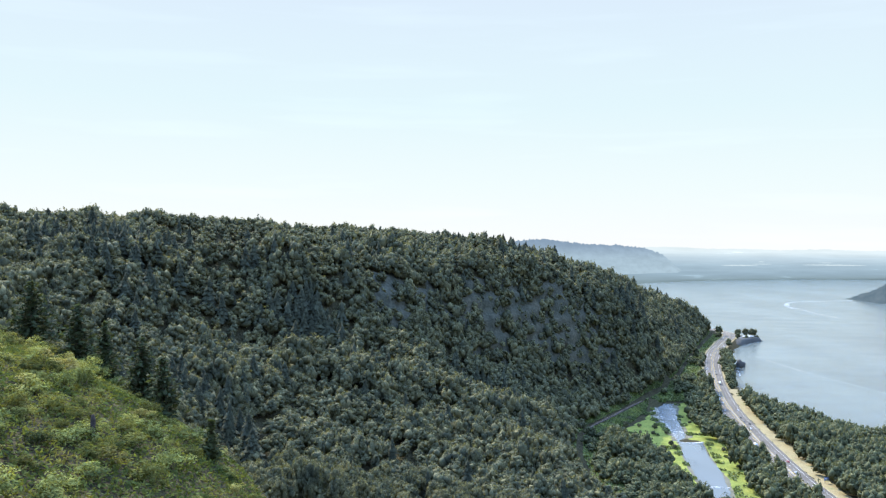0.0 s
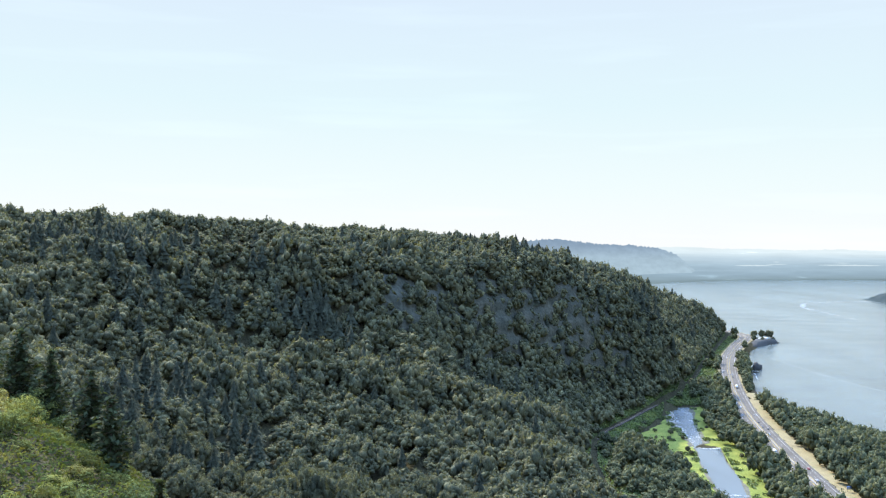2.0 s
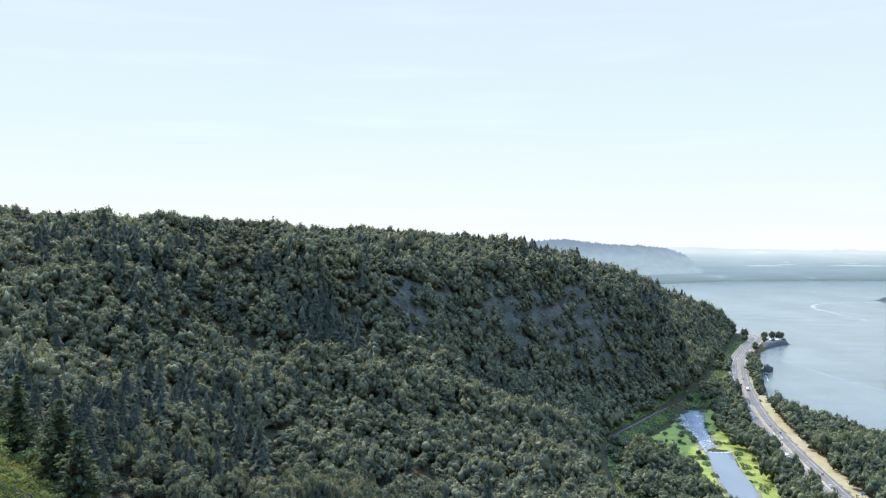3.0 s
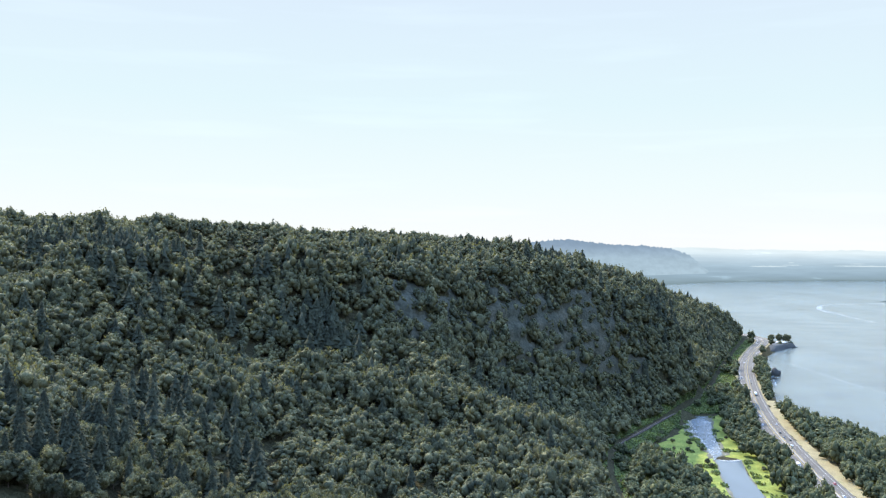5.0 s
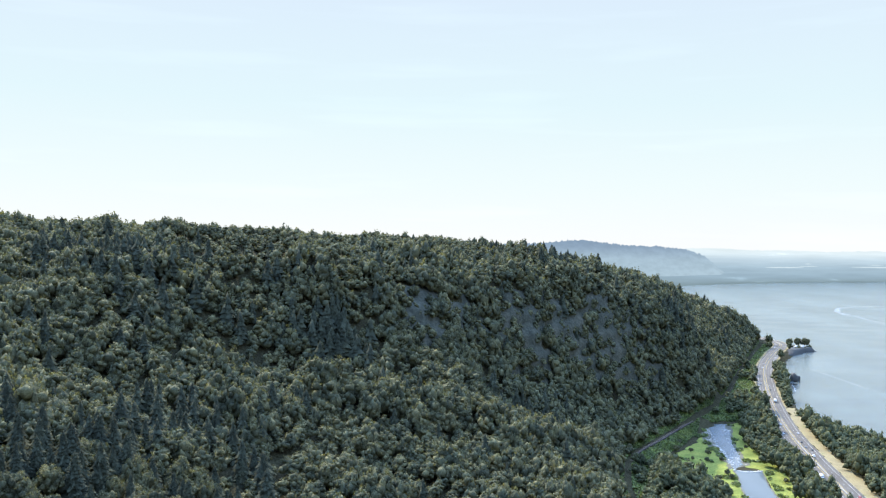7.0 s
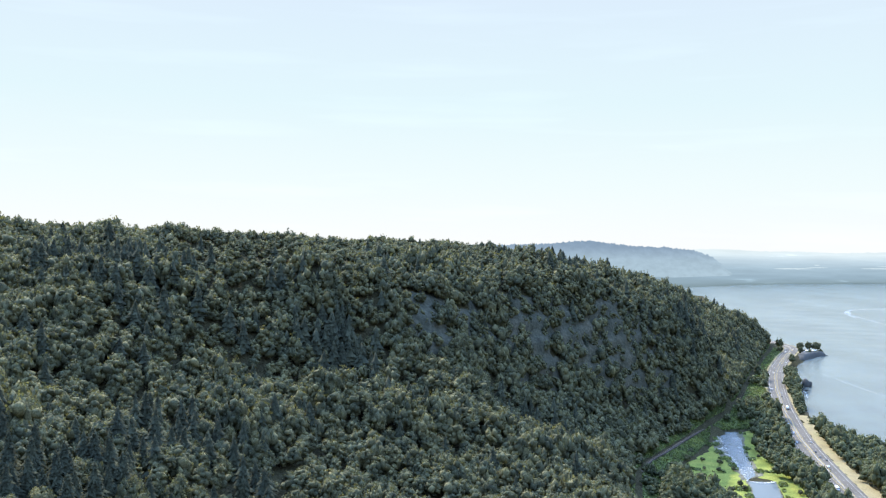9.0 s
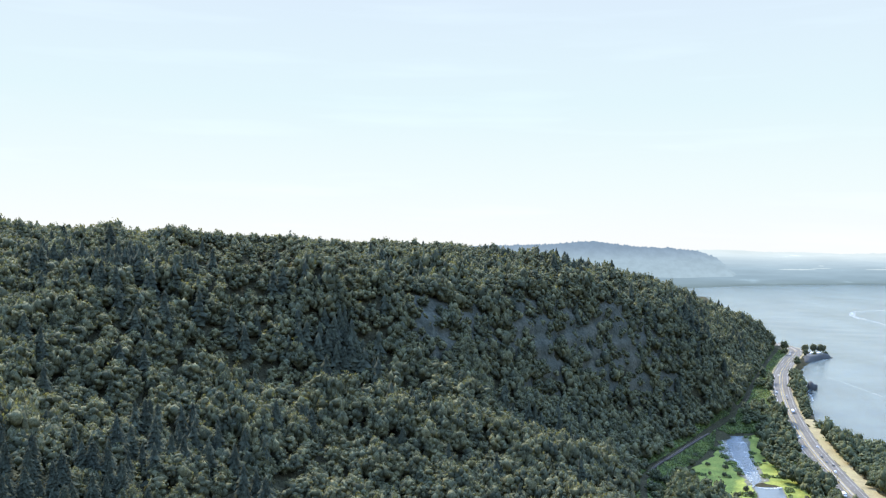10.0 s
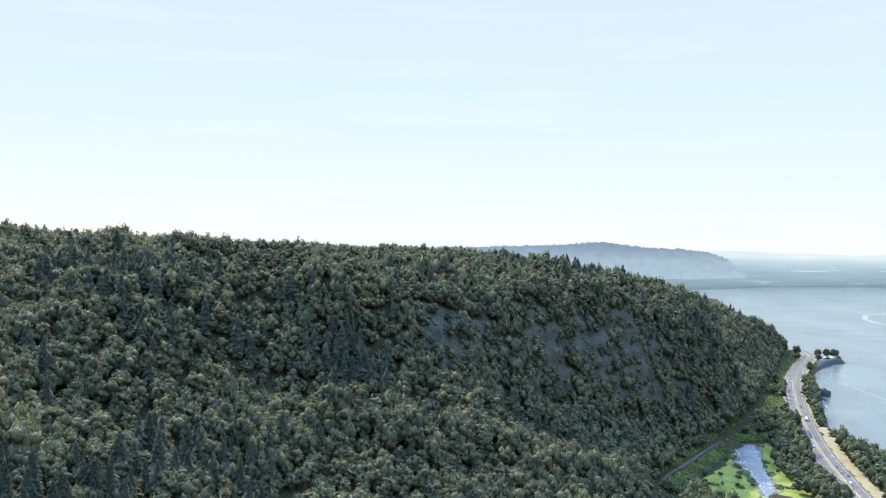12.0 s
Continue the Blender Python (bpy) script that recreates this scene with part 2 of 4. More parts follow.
# ---- mesh tools ----
class Pile:
    """Gathers many small pieces into one mesh, quickly."""

    def __init__(self):
        self.v, self.q, self.t, self.qm, self.tm, self.n = [], [], [], [], [], 0

    def add(self, v, q=None, t=None, mat=0):
        self.v.append(v)
        if q is not None and len(q):
            self.q.append(q + self.n)
            self.qm.append(np.full(len(q), mat, np.int32))
        if t is not None and len(t):
            self.t.append(t + self.n)
            self.tm.append(np.full(len(t), mat, np.int32))
        self.n += len(v)

    def mesh(self, name, mats, smooth=False):
        me = bpy.data.meshes.new(name)
        v = np.concatenate(self.v).astype(np.float32)
        q = np.concatenate(self.q).astype(np.int32) if self.q else np.zeros((0, 4), np.int32)
        t = np.concatenate(self.t).astype(np.int32) if self.t else np.zeros((0, 3), np.int32)
        mi = np.concatenate(self.qm + self.tm)
        me.vertices.add(len(v))
        me.vertices.foreach_set("co", v.ravel())
        me.loops.add(q.size + t.size)
        me.loops.foreach_set("vertex_index", np.concatenate([q.ravel(), t.ravel()]))
        me.polygons.add(len(q) + len(t))
        starts = np.concatenate([np.arange(len(q)) * 4, q.size + np.arange(len(t)) * 3]).astype(np.int32)
        me.polygons.foreach_set("loop_start", starts)
        me.polygons.foreach_set("material_index", mi)
        if smooth:
            me.polygons.foreach_set("use_smooth", np.ones(len(mi), bool))
        for m in mats:
            me.materials.append(m)
        me.update(calc_edges=True)
        return me


def part(name, me, parent=None, label=""):
    ob = new(name, me)
    if parent is not None:
        ob.parent = parent
    return tagged(ob, label)


def box(pile, size, at=(0, 0, 0), mat=0, taper=(1, 1), shift=0.0):
    """A box on its base, its top scaled by taper and moved ahead by shift."""
    x, y, z = size
    b = np.array([(-1, -1), (1, -1), (1, 1), (-1, 1)]) * 0.5
    lo = np.c_[b * (x, y), np.zeros(4)]
    hi = np.c_[b * (x * taper[0], y * taper[1]) + (0, shift), np.full(4, z)]
    q = np.array([(0, 3, 2, 1), (4, 5, 6, 7), (0, 1, 5, 4), (1, 2, 6, 5), (2, 3, 7, 6), (3, 0, 4, 7)])
    pile.add(np.r_[lo, hi] + at, q, mat=mat)


def tube(pile, a, b, r0, r1, sides=6, mat=0):
    a, b = np.array(a, float), np.array(b, float)
    w = (b - a) / np.linalg.norm(b - a)
    u = np.cross(w, (0.31, 0.95, 0.1))
    u /= np.linalg.norm(u)
    v = np.cross(w, u)
    ang = np.arange(sides) * 2 * np.pi / sides
    ring = np.cos(ang)[:, None] * u + np.sin(ang)[:, None] * v
    i = np.arange(sides)
    j = (i + 1) % sides
    pile.add(np.r_[a + ring * r0, b + ring * r1, [b]], np.c_[i, j, j + sides, i + sides], np.c_[i + sides, j + sides, np.full(sides, 2 * sides)], mat)


def ico(sub):
    bm = bmesh.new()
    bmesh.ops.create_icosphere(bm, subdivisions=sub, radius=1.0)
    v = np.array([tuple(p.co) for p in bm.verts])
    t = np.array([[p.index for p in f.verts] for f in bm.faces])
    bm.free()
    return v, t


ICO1, ICO2 = ico(1), ico(2)


def sweep(pts, step):
    """A smooth line through the plan points, at even steps: places and unit tangents."""
    p = np.array(pts, float)
    k = np.arange(len(p))
    fine = np.linspace(0, len(p) - 1, 60 * len(p))
    i = np.clip(fine.astype(int), 0, len(p) - 2)
    f = (fine - i)[:, None]
    a, b, c, d = p[np.clip(i - 1, 0, k[-1])], p[i], p[i + 1], p[np.clip(i + 2, 0, k[-1])]
    s = 0.5 * (2 * b + (c - a) * f + (2 * a - 5 * b + 4 * c - d) * f**2 + (3 * b - a - 3 * c + d) * f**3)
    run = np.r_[0, np.cumsum(np.linalg.norm(np.diff(s[:, :2], axis=0), axis=1))]
    at = np.arange(0, run[-1], step)
    out = np.stack([np.interp(at, run, s[:, n]) for n in range(s.shape[1])], 1)
    tan = np.gradient(out[:, :2], axis=0)
    return out, tan / np.linalg.norm(tan, axis=1, keepdims=True)


def inside(x, y, poly):
    """Which of the plan points lie in the polygon."""
    p = np.array(poly, float)
    hit = np.zeros(np.shape(x), bool)
    for (x0, y0), (x1, y1) in zip(p, np.roll(p, -1, axis=0)):
        if y0 != y1:
            hit ^= ((y0 > y) != (y1 > y)) & (x < (x1 - x0) * (y - y0) / (y1 - y0) + x0)
    return hit


def near(x, y, line):
    """The distance of plan points from a line, in blocks."""
    q = np.c_[np.ravel(x), np.ravel(y)]
    d = np.full(len(q), 1e9)
    for a, b in zip(line[:-1], line[1:]):
        ab = b - a
        f = np.clip(((q - a) @ ab) / max(ab @ ab, 1e-9), 0, 1)
        d = np.minimum(d, np.linalg.norm(q - a - f[:, None] * ab, axis=1))
    return d.reshape(np.shape(x))


# ---- the lie of the land: lines that a map would show, east, north, height ----
CREST = [(-900, 560, 216), (-600, 640, 214), (-341, 715, 210), (-251, 735, 208), (-160, 830, 203.5), (-70, 950, 198), (5, 985, 193), (77, 1016, 191),
         (140, 1065, 170), (195, 1112, 150), (238, 1112, 126), (270, 1104, 104), (288, 1100, 78)]
CAPE = [(60, 1330, 165), (190, 1400, 146), (313, 1500, 130), (389, 1600, 96), (470, 1660, 70), (535, 1705, 40), (590, 1800, 12)]
RECESS = [(235, 1190, 62), (285, 1275, 48), (349, 1378, 58), (415, 1490, 56), (467, 1590, 48)]
RECESS_FOOT = [(300, 1078, 22), (300, 1140, 18), (345, 1245, 18), (390, 1345, 17), (485, 1570, 15)]
PLATEAU = [(-900, 1000, 214), (-500, 980, 208), (-232, 1020, 202), (-60, 1080, 197), (60, 1130, 186), (120, 1240, 165), (300, 1620, 105), (430, 1800, 65), (520, 1900, 30)]
UPPER = [(-900, 380, 200), (-420, 520, 184), (-290, 578, 178), (-226, 662, 186), (-179, 701, 186), (-122, 726, 176), (-60, 787, 166), (10, 853, 160), (90, 945, 165), (180, 1035, 140), (235, 1080, 110)]
FOOT = [(-420, 400, 160), (-263, 490, 140), (-229, 535, 137), (-181, 540, 120), (-154, 600, 117), (-109, 651, 118), (-53, 711, 113), (10, 783, 88),
        (78, 855, 62), (125, 905, 46), (186, 968, 34), (250, 1030, 28)]
BENCH = [(-300, 380, 130), (-218, 440, 118), (-148, 446, 98), (-124, 495, 87), (-80, 535, 82), (-41, 565, 72), (9, 600, 59), (67, 671, 47), (118, 750, 32), (135, 800, 16)]
LOWER = [(-260, 330, 130), (-187, 402, 109), (-109, 440, 69), (-77, 471, 64), (7, 504, 53), (50, 520, 48), (90, 600, 36), (108, 650, 22)]
NEARVALE = [(-330, 230, 150), (-200, 270, 125), (-90, 290, 80), (20, 330, 55), (120, 420, 30), (150, 540, 14)]
HILL_EDGE = [(18, -60, 165), (7, 0, 172), (-4, 40, 177), (-10.5, 55, 179.4), (-19, 67, 181.8), (-29, 83, 184.8), (-45, 99, 187.3), (-77, 114, 190.5), (-140, 130, 194.5)]
HILL_TOP = [(-30, -60, 188), (-32, 0, 187.5), (-38, 50, 190), (-52, 75, 191.5), (-90, 90, 196), (-160, 100, 205)]
HILL_DROP = [(66, -60, 130), (46, 20, 130), (30, 74, 130), (8, 114, 132), (-34, 138, 140), (-90, 158, 152), (-170, 185, 165)]
RAIL = [(150, 520, 13), (118, 640, 13), (121, 716, 13), (134, 790, 12.5), (152, 838, 12), (185, 895, 11), (229, 970, 10.5), (288, 1065, 10), (340, 1185, 10), (395, 1325, 10),
        (500, 1578, 10), (555, 1700, 10), (580, 1790, 10)]
ROAD = [(292, 400, 9), (287, 520, 9), (288, 622, 9), (295, 700, 9), (316, 850, 9), (344, 998, 9), (398, 1205, 9), (466, 1415, 9), (544, 1597, 9), (590, 1695, 9), (608, 1760, 9), (600, 1850, 9)]
CREEK_W = [(262, 1008), (257, 985), (245, 929), (243, 873), (236, 819), (227, 759), (217, 695), (214, 663), (210, 620), (208, 560)]
CREEK_E = [(286, 1016), (278, 985), (262, 916), (249, 836), (260, 817), (246, 740), (238, 688), (233, 664), (226, 620), (226, 560)]
SHORE = [(600, 200), (585, 500), (545, 680), (490, 800), (445, 890), (405, 958), (386, 1005), (389, 1060), (407, 1133), (438, 1240), (466, 1310), (498, 1420), (550, 1570), (585, 1630),
         (632, 1680), (661, 1703), (652, 1724), (628, 1742), (618, 1800), (612, 1880), (620, 2050), (650, 2400), (800, 3000), (880, 3500), (960, 4060), (1262, 4350), (1450, 4490),
         (1670, 4610), (2060, 4780), (2600, 4900), (4900, 4930)]
W_MEADOW = [(259, 1004), (247, 965), (224, 915), (191, 862), (177, 832), (181, 808), (192, 785), (201, 750), (204, 700), (203, 660), (198, 600)]
E_MEADOW = [(308, 1030), (300, 985), (286, 916), (279, 836), (283, 817), (269, 740), (261, 688), (256, 664), (250, 620), (250, 560)]
MARSH = [(x - 6, y) for x, y in W_MEADOW] + [(x + 6, y) for x, y in E_MEADOW[::-1]]
STEP = 10.0
GX, GY = np.arange(-900, 900 + STEP, STEP), np.arange(-160, 2100 + STEP, STEP)
PX, PY = np.meshgrid(GX, GY)


def relaxed():
    """A smooth sheet through the lines: each free spot takes the mean of its neighbours."""
    fixed, level, count = np.zeros(PX.shape, bool), np.zeros(PX.shape), np.zeros(PX.shape)

    def mark(xyz):
        i, j = np.rint((xyz[:, 0] - GX[0]) / STEP).astype(int), np.rint((xyz[:, 1] - GY[0]) / STEP).astype(int)
        ok = (i >= 0) & (i < len(GX)) & (j >= 0) & (j < len(GY))
        np.add.at(level, (j[ok], i[ok]), xyz[ok, 2])
        np.add.at(count, (j[ok], i[ok]), 1)

    for line in (CREST, CAPE, RECESS, RECESS_FOOT, PLATEAU, UPPER, FOOT, BENCH, LOWER, NEARVALE, HILL_EDGE, HILL_TOP, HILL_DROP):
        mark(sweep(line, 3.0)[0])
    for line, offs in ((RAIL, (-4, 0, 4)), (ROAD, (-14, -7, 0, 7, 14))):
        p, tan = sweep(line, 3.0)
        for o in offs:
            mark(np.c_[p[:, :2] + np.c_[tan[:, 1], -tan[:, 0]] * o, p[:, 2]])
    river = inside(PX, PY, SHORE + [(4900, 200)])
    fixed = count > 0
    marsh = inside(PX, PY, MARSH) & ~fixed
    level[marsh], count[marsh] = 3.0, 1
    fixed |= marsh
    h = np.where(fixed, level / np.maximum(count, 1), 0.0)
    rim = river & ~fixed
    h[rim] = -3.0
    fixed |= rim
    # first guess: the mean of known spots over ever larger squares
    val, wgt = np.where(fixed, h, 0.0), fixed.astype(float)
    guess, have = val.copy(), wgt.copy()
    for r in (2, 4, 8, 16, 32, 64, 128):
        for ax in (0, 1):
            for k in (r // 2, -(r // 2)):
                val = val + np.roll(val, k, ax)
                wgt = wgt + np.roll(wgt, k, ax)
        new_mean = val / np.maximum(wgt, 1e-9)
        fill = (have < 1e-6) & (wgt > 1e-6)
        guess[fill] = new_mean[fill]
        have[fill] = 1
    z = np.where(fixed, h, guess)
    for it in range(900):
        p = np.pad(z, 1, mode="edge")
        z = np.where(fixed, h, 0.25 * (p[:-2, 1:-1] + p[2:, 1:-1] + p[1:-1, :-2] + p[1:-1, 2:]))
    keep = (near(PX, PY, np.array(ROAD)[:, :2]) < 22) | inside(PX, PY, MARSH)
    for it in range(3):
        p = np.pad(z, 1, mode="edge")
        z = np.where(keep, z, 0.5 * z + 0.125 * (p[:-2, 1:-1] + p[2:, 1:-1] + p[1:-1, :-2] + p[1:-1, 2:]))
    # gullies and knolls on the wooded slopes
    rough = np.array([[noise.fractal((x * 0.008, y * 0.008, 0.5), 1.0, 2.0, 4) for x in GX] for y in GY])
    weight = np.clip((z - 30) / 50, 0, 1) * np.clip((PY - 250) / 80, 0, 1)
    return z + rough * 13.0 * weight, river


LAND, RIVER = relaxed()


def ground(x, y):
    """The height of the land at plan points inside the mapped part."""
    x, y = np.asarray(x, float), np.asarray(y, float)
    i, j = np.clip((x - GX[0]) / STEP, 0, len(GX) - 1.001), np.clip((y - GY[0]) / STEP, 0, len(GY) - 1.001)
    a, b = i.astype(int), j.astype(int)
    u, v = i - a, j - b
    return (LAND[b, a] * (1 - u) + LAND[b, a + 1] * u) * (1 - v) + (LAND[b + 1, a] * (1 - u) + LAND[b + 1, a + 1] * u) * v


def on_cliff(x, y):
    """Where the basalt wall stands bare between its brim and its foot."""
    x, y = np.asarray(x, float), np.asarray(y, float)
    steep = np.hypot(ground(x + 6, y) - ground(x - 6, y), ground(x, y + 6) - ground(x, y - 6)) / 12
    return (steep > 0.95) & (x > -40) & (x < 300) & (y > 760) & (y < 1110)


def lay_ground():
    xs = np.r_[np.linspace(-4900, -900, 24)[:-1], GX, np.linspace(GX[-1], 4900, 24)[1:]]
    ys = np.r_[np.linspace(-3000, -160, 16)[:-1], GY, np.linspace(GY[-1], 4960, 30)[1:]]
    X, Y = np.meshgrid(xs, ys)
    Z = ground(X, Y)
    wet = inside(X, Y, SHORE + [(4900, 200)])
    far = (X < GX[0]) | (X > GX[-1]) | (Y > GY[-1]) | (Y < GY[0])
    rise = np.clip(near(X, Y, np.array(SHORE, float)) * 0.12, 0, 60)
    Z = np.where((Y > GY[-1]) & ~wet, np.minimum(rise, 60) + 1, Z)
    Z = np.where((Y > 3400) & (X > 600), -1.0, Z)
    Z = np.where(wet & far, -3.0, Z)
    w = len(xs)
    i = (np.arange(len(ys) - 1)[:, None] * w + np.arange(w - 1)).ravel()
    p = Pile()
    p.add(np.c_[X.ravel(), Y.ravel(), Z.ravel()], np.c_[i, i + 1, i + 1 + w, i + w])
    tagged(new("ground", p.mesh("ground", [M_FLOOR], True)), "dark wooded hillside and valley floor beside the river", "ground", kind="structure")


lay_ground()


def lay_cliff():
    """The basalt wall: buttresses, gullies and ledges between its brim and its foot."""
    nu, nv = 190, 46
    top, foot = sweep(UPPER[5:], 1.0)[0], sweep(FOOT[6:], 1.0)[0]
    k = np.linspace(0, 1, nu)
    a = np.stack([np.interp(k, np.linspace(0, 1, len(top)), top[:, n]) for n in (0, 1)], 1) + (-6, 8)
    b = np.stack([np.interp(k, np.linspace(0, 1, len(foot)), foot[:, n]) for n in (0, 1)], 1) + (5, -6)
    rows = []
    for v in np.linspace(0, 1, nv):
        p = a + (b - a) * v
        z = ground(p[:, 0], p[:, 1])
        swell = np.array([3.2 * noise.noise((x * 0.03, y * 0.03, h * 0.012)) + 2.0 * noise.noise((x * 0.11, y * 0.11, h * 0.02)) + 1.0 * noise.noise((x * 0.3, y * 0.3, h * 0.3))
                          for (x, y), h in zip(p, z)])
        ledge = 1.5 * np.sin(z * 0.32 + 2 * np.sin(p[:, 0] * 0.03))
        bulge = (2.2 + swell + ledge) * math.sin(math.pi * v) - 2.5 * (1 - math.sin(math.pi * v))
        ends = np.clip(np.minimum(k, 1 - k) * 9, 0, 1)
        bulge = bulge * ends - 3.0 * (1 - ends)
        rows.append(np.c_[p + bulge[:, None] * (0.6, -0.6), z + bulge * 0.5])
    i = (np.arange(nv - 1)[:, None] * nu + np.arange(nu - 1)).ravel()
    p = Pile()
    p.add(np.concatenate(rows), np.c_[i, i + nu, i + nu + 1, i + 1])
    tagged(new("cliff", p.mesh("cliff", [M_CLIFF])), "shaded dark basalt cliff with ledges above the woods", "cliff", kind="structure")


lay_cliff()


def lay_river():
    xs, ys = np.linspace(200, 4950, 40), np.linspace(100, 4960, 40)
    X, Y = np.meshgrid(xs, ys)
    i = (np.arange(39)[:, None] * 40 + np.arange(39)).ravel()
    p = Pile()
    p.add(np.c_[X.ravel(), Y.ravel(), np.zeros(X.size)], np.c_[i, i + 1, i + 41, i + 40])
    tagged(new("water", p.mesh("water", [M_RIVER])), "wide pale blue river with sunlit ripples", "river", kind="structure")


lay_river()


# ---- the far distance ----
def mound(name, mat, crest, depth, fall, label, category, jag, seed, nx=160, ny=14):
    """A long far hill: a crest line in plan and height, falling to the water before and behind it."""
    rng = np.random.default_rng(seed)
    c = np.array(crest, float)
    xs = np.linspace(c[0, 0], c[-1, 0], nx)
    yc, zc = np.interp(xs, c[:, 0], c[:, 1]), np.interp(xs, c[:, 0], c[:, 2])
    teeth = rng.normal(0, 1, nx)
    v = np.linspace(-1, 1, ny)
    X = np.repeat(xs[None], ny, 0)
    Y = yc[None] + v[:, None] * depth
    shape = (1 - np.abs(v)[:, None]) ** fall
    Z = np.maximum(zc[None], 0.5) * shape + jag * (teeth[None] + rng.normal(0, 0.5, (ny, nx))) * shape - 1.0
    i = (np.arange(ny - 1)[:, None] * nx + np.arange(nx - 1)).ravel()
    p = Pile()
    p.add(np.c_[X.ravel(), Y.ravel(), Z.ravel()], np.c_[i, i + 1, i + 1 + nx, i + nx])
    return tagged(new(name, p.mesh(name, [mat])), label, category, kind="structure")


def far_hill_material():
    """Far woods as emission; painted haze runs blue at the crest, paler towards the foot."""
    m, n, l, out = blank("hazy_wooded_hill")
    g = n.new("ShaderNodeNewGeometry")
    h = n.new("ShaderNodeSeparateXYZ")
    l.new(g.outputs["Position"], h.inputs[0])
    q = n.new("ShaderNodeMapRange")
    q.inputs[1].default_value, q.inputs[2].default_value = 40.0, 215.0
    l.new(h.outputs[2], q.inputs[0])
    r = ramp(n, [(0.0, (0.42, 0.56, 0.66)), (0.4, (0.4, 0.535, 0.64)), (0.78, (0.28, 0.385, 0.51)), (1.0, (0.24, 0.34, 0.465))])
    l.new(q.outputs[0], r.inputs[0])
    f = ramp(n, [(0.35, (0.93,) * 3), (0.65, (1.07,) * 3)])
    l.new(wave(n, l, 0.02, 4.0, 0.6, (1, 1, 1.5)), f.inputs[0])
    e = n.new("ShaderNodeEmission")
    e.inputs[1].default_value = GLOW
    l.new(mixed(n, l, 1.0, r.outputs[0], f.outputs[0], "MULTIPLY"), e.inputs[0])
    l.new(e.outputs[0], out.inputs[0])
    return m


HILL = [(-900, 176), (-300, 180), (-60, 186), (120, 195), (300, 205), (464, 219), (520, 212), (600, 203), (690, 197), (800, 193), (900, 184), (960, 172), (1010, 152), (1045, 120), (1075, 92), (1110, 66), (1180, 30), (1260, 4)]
mound("backdrop_hill", far_hill_material(), [(x * 1.245, 4730, 200 + (z - 200) * 1.245) for x, z in HILL], 190, 0.55, "long wooded hill with blue haze painted in beyond the cape", "hill", 3.2, 3, 420)
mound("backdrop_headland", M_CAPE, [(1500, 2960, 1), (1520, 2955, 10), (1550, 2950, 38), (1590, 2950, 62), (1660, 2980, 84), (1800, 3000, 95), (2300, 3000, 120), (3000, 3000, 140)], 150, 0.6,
      "low wooded headland on the far river bank, glowing with painted haze", "headland", 4.0, 5, 420)


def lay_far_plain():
    """The plain beyond the river rises to the horizon, its haze painted in."""
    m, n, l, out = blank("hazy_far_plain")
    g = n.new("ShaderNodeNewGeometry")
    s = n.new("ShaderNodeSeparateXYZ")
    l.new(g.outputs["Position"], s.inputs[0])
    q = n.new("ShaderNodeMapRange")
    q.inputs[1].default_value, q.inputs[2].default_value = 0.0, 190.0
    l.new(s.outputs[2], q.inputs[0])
    # ramp by height paints the haze as emission, palest at the horizon
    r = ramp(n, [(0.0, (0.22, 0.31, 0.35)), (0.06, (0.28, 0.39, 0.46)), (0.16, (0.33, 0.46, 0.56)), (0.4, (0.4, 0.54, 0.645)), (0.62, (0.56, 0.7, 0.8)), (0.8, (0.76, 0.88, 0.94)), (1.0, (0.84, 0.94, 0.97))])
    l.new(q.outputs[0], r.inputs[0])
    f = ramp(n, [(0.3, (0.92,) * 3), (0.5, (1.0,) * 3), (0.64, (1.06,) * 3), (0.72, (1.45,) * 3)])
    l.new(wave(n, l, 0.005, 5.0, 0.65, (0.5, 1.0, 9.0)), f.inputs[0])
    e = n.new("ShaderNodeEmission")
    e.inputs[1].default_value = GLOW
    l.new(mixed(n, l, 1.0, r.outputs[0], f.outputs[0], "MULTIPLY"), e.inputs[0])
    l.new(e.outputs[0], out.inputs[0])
    rng = np.random.default_rng(8)
    xs = np.linspace(600, 4900, 240)
    base = np.interp(xs, [600, 960, 1262, 1450, 1670, 2060, 2600, 4900], [4040, 4070, 4350, 4490, 4610, 4780, 4900, 4930]) - 30
    rows = []
    hills = 3.0 * np.sin(xs / 170) + 2.5 * np.sin(xs / 71 + 1) + rng.normal(0, 0.5, len(xs))
    for v in np.linspace(0, 1, 26):
        y = base + (4960 - base) * v
        z = -1 + 16 * min(1, v * 12) + 158 * v**0.75 + hills * v + rng.normal(0, 1.4, len(xs)) * (0.4 + v * 0.4) - (xs - 1000) * 0.004 * v
        low = np.interp(xs, [1000, 1350, 1540], [0.2, 0.45, 1.0])
        rows.append(np.c_[xs, y, z * (low + (1 - low) * min(1, max(0, (v - 0.55) / 0.4)))])
    w = len(xs)
    i = (np.arange(25)[:, None] * w + np.arange(w - 1)).ravel()
    p = Pile()
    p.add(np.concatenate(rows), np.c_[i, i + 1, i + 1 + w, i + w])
    tagged(new("backdrop_far_plain", p.mesh("backdrop_far_plain", [m])), "flat far country with fields fading into painted haze", "plain", kind="structure")


lay_far_plain()


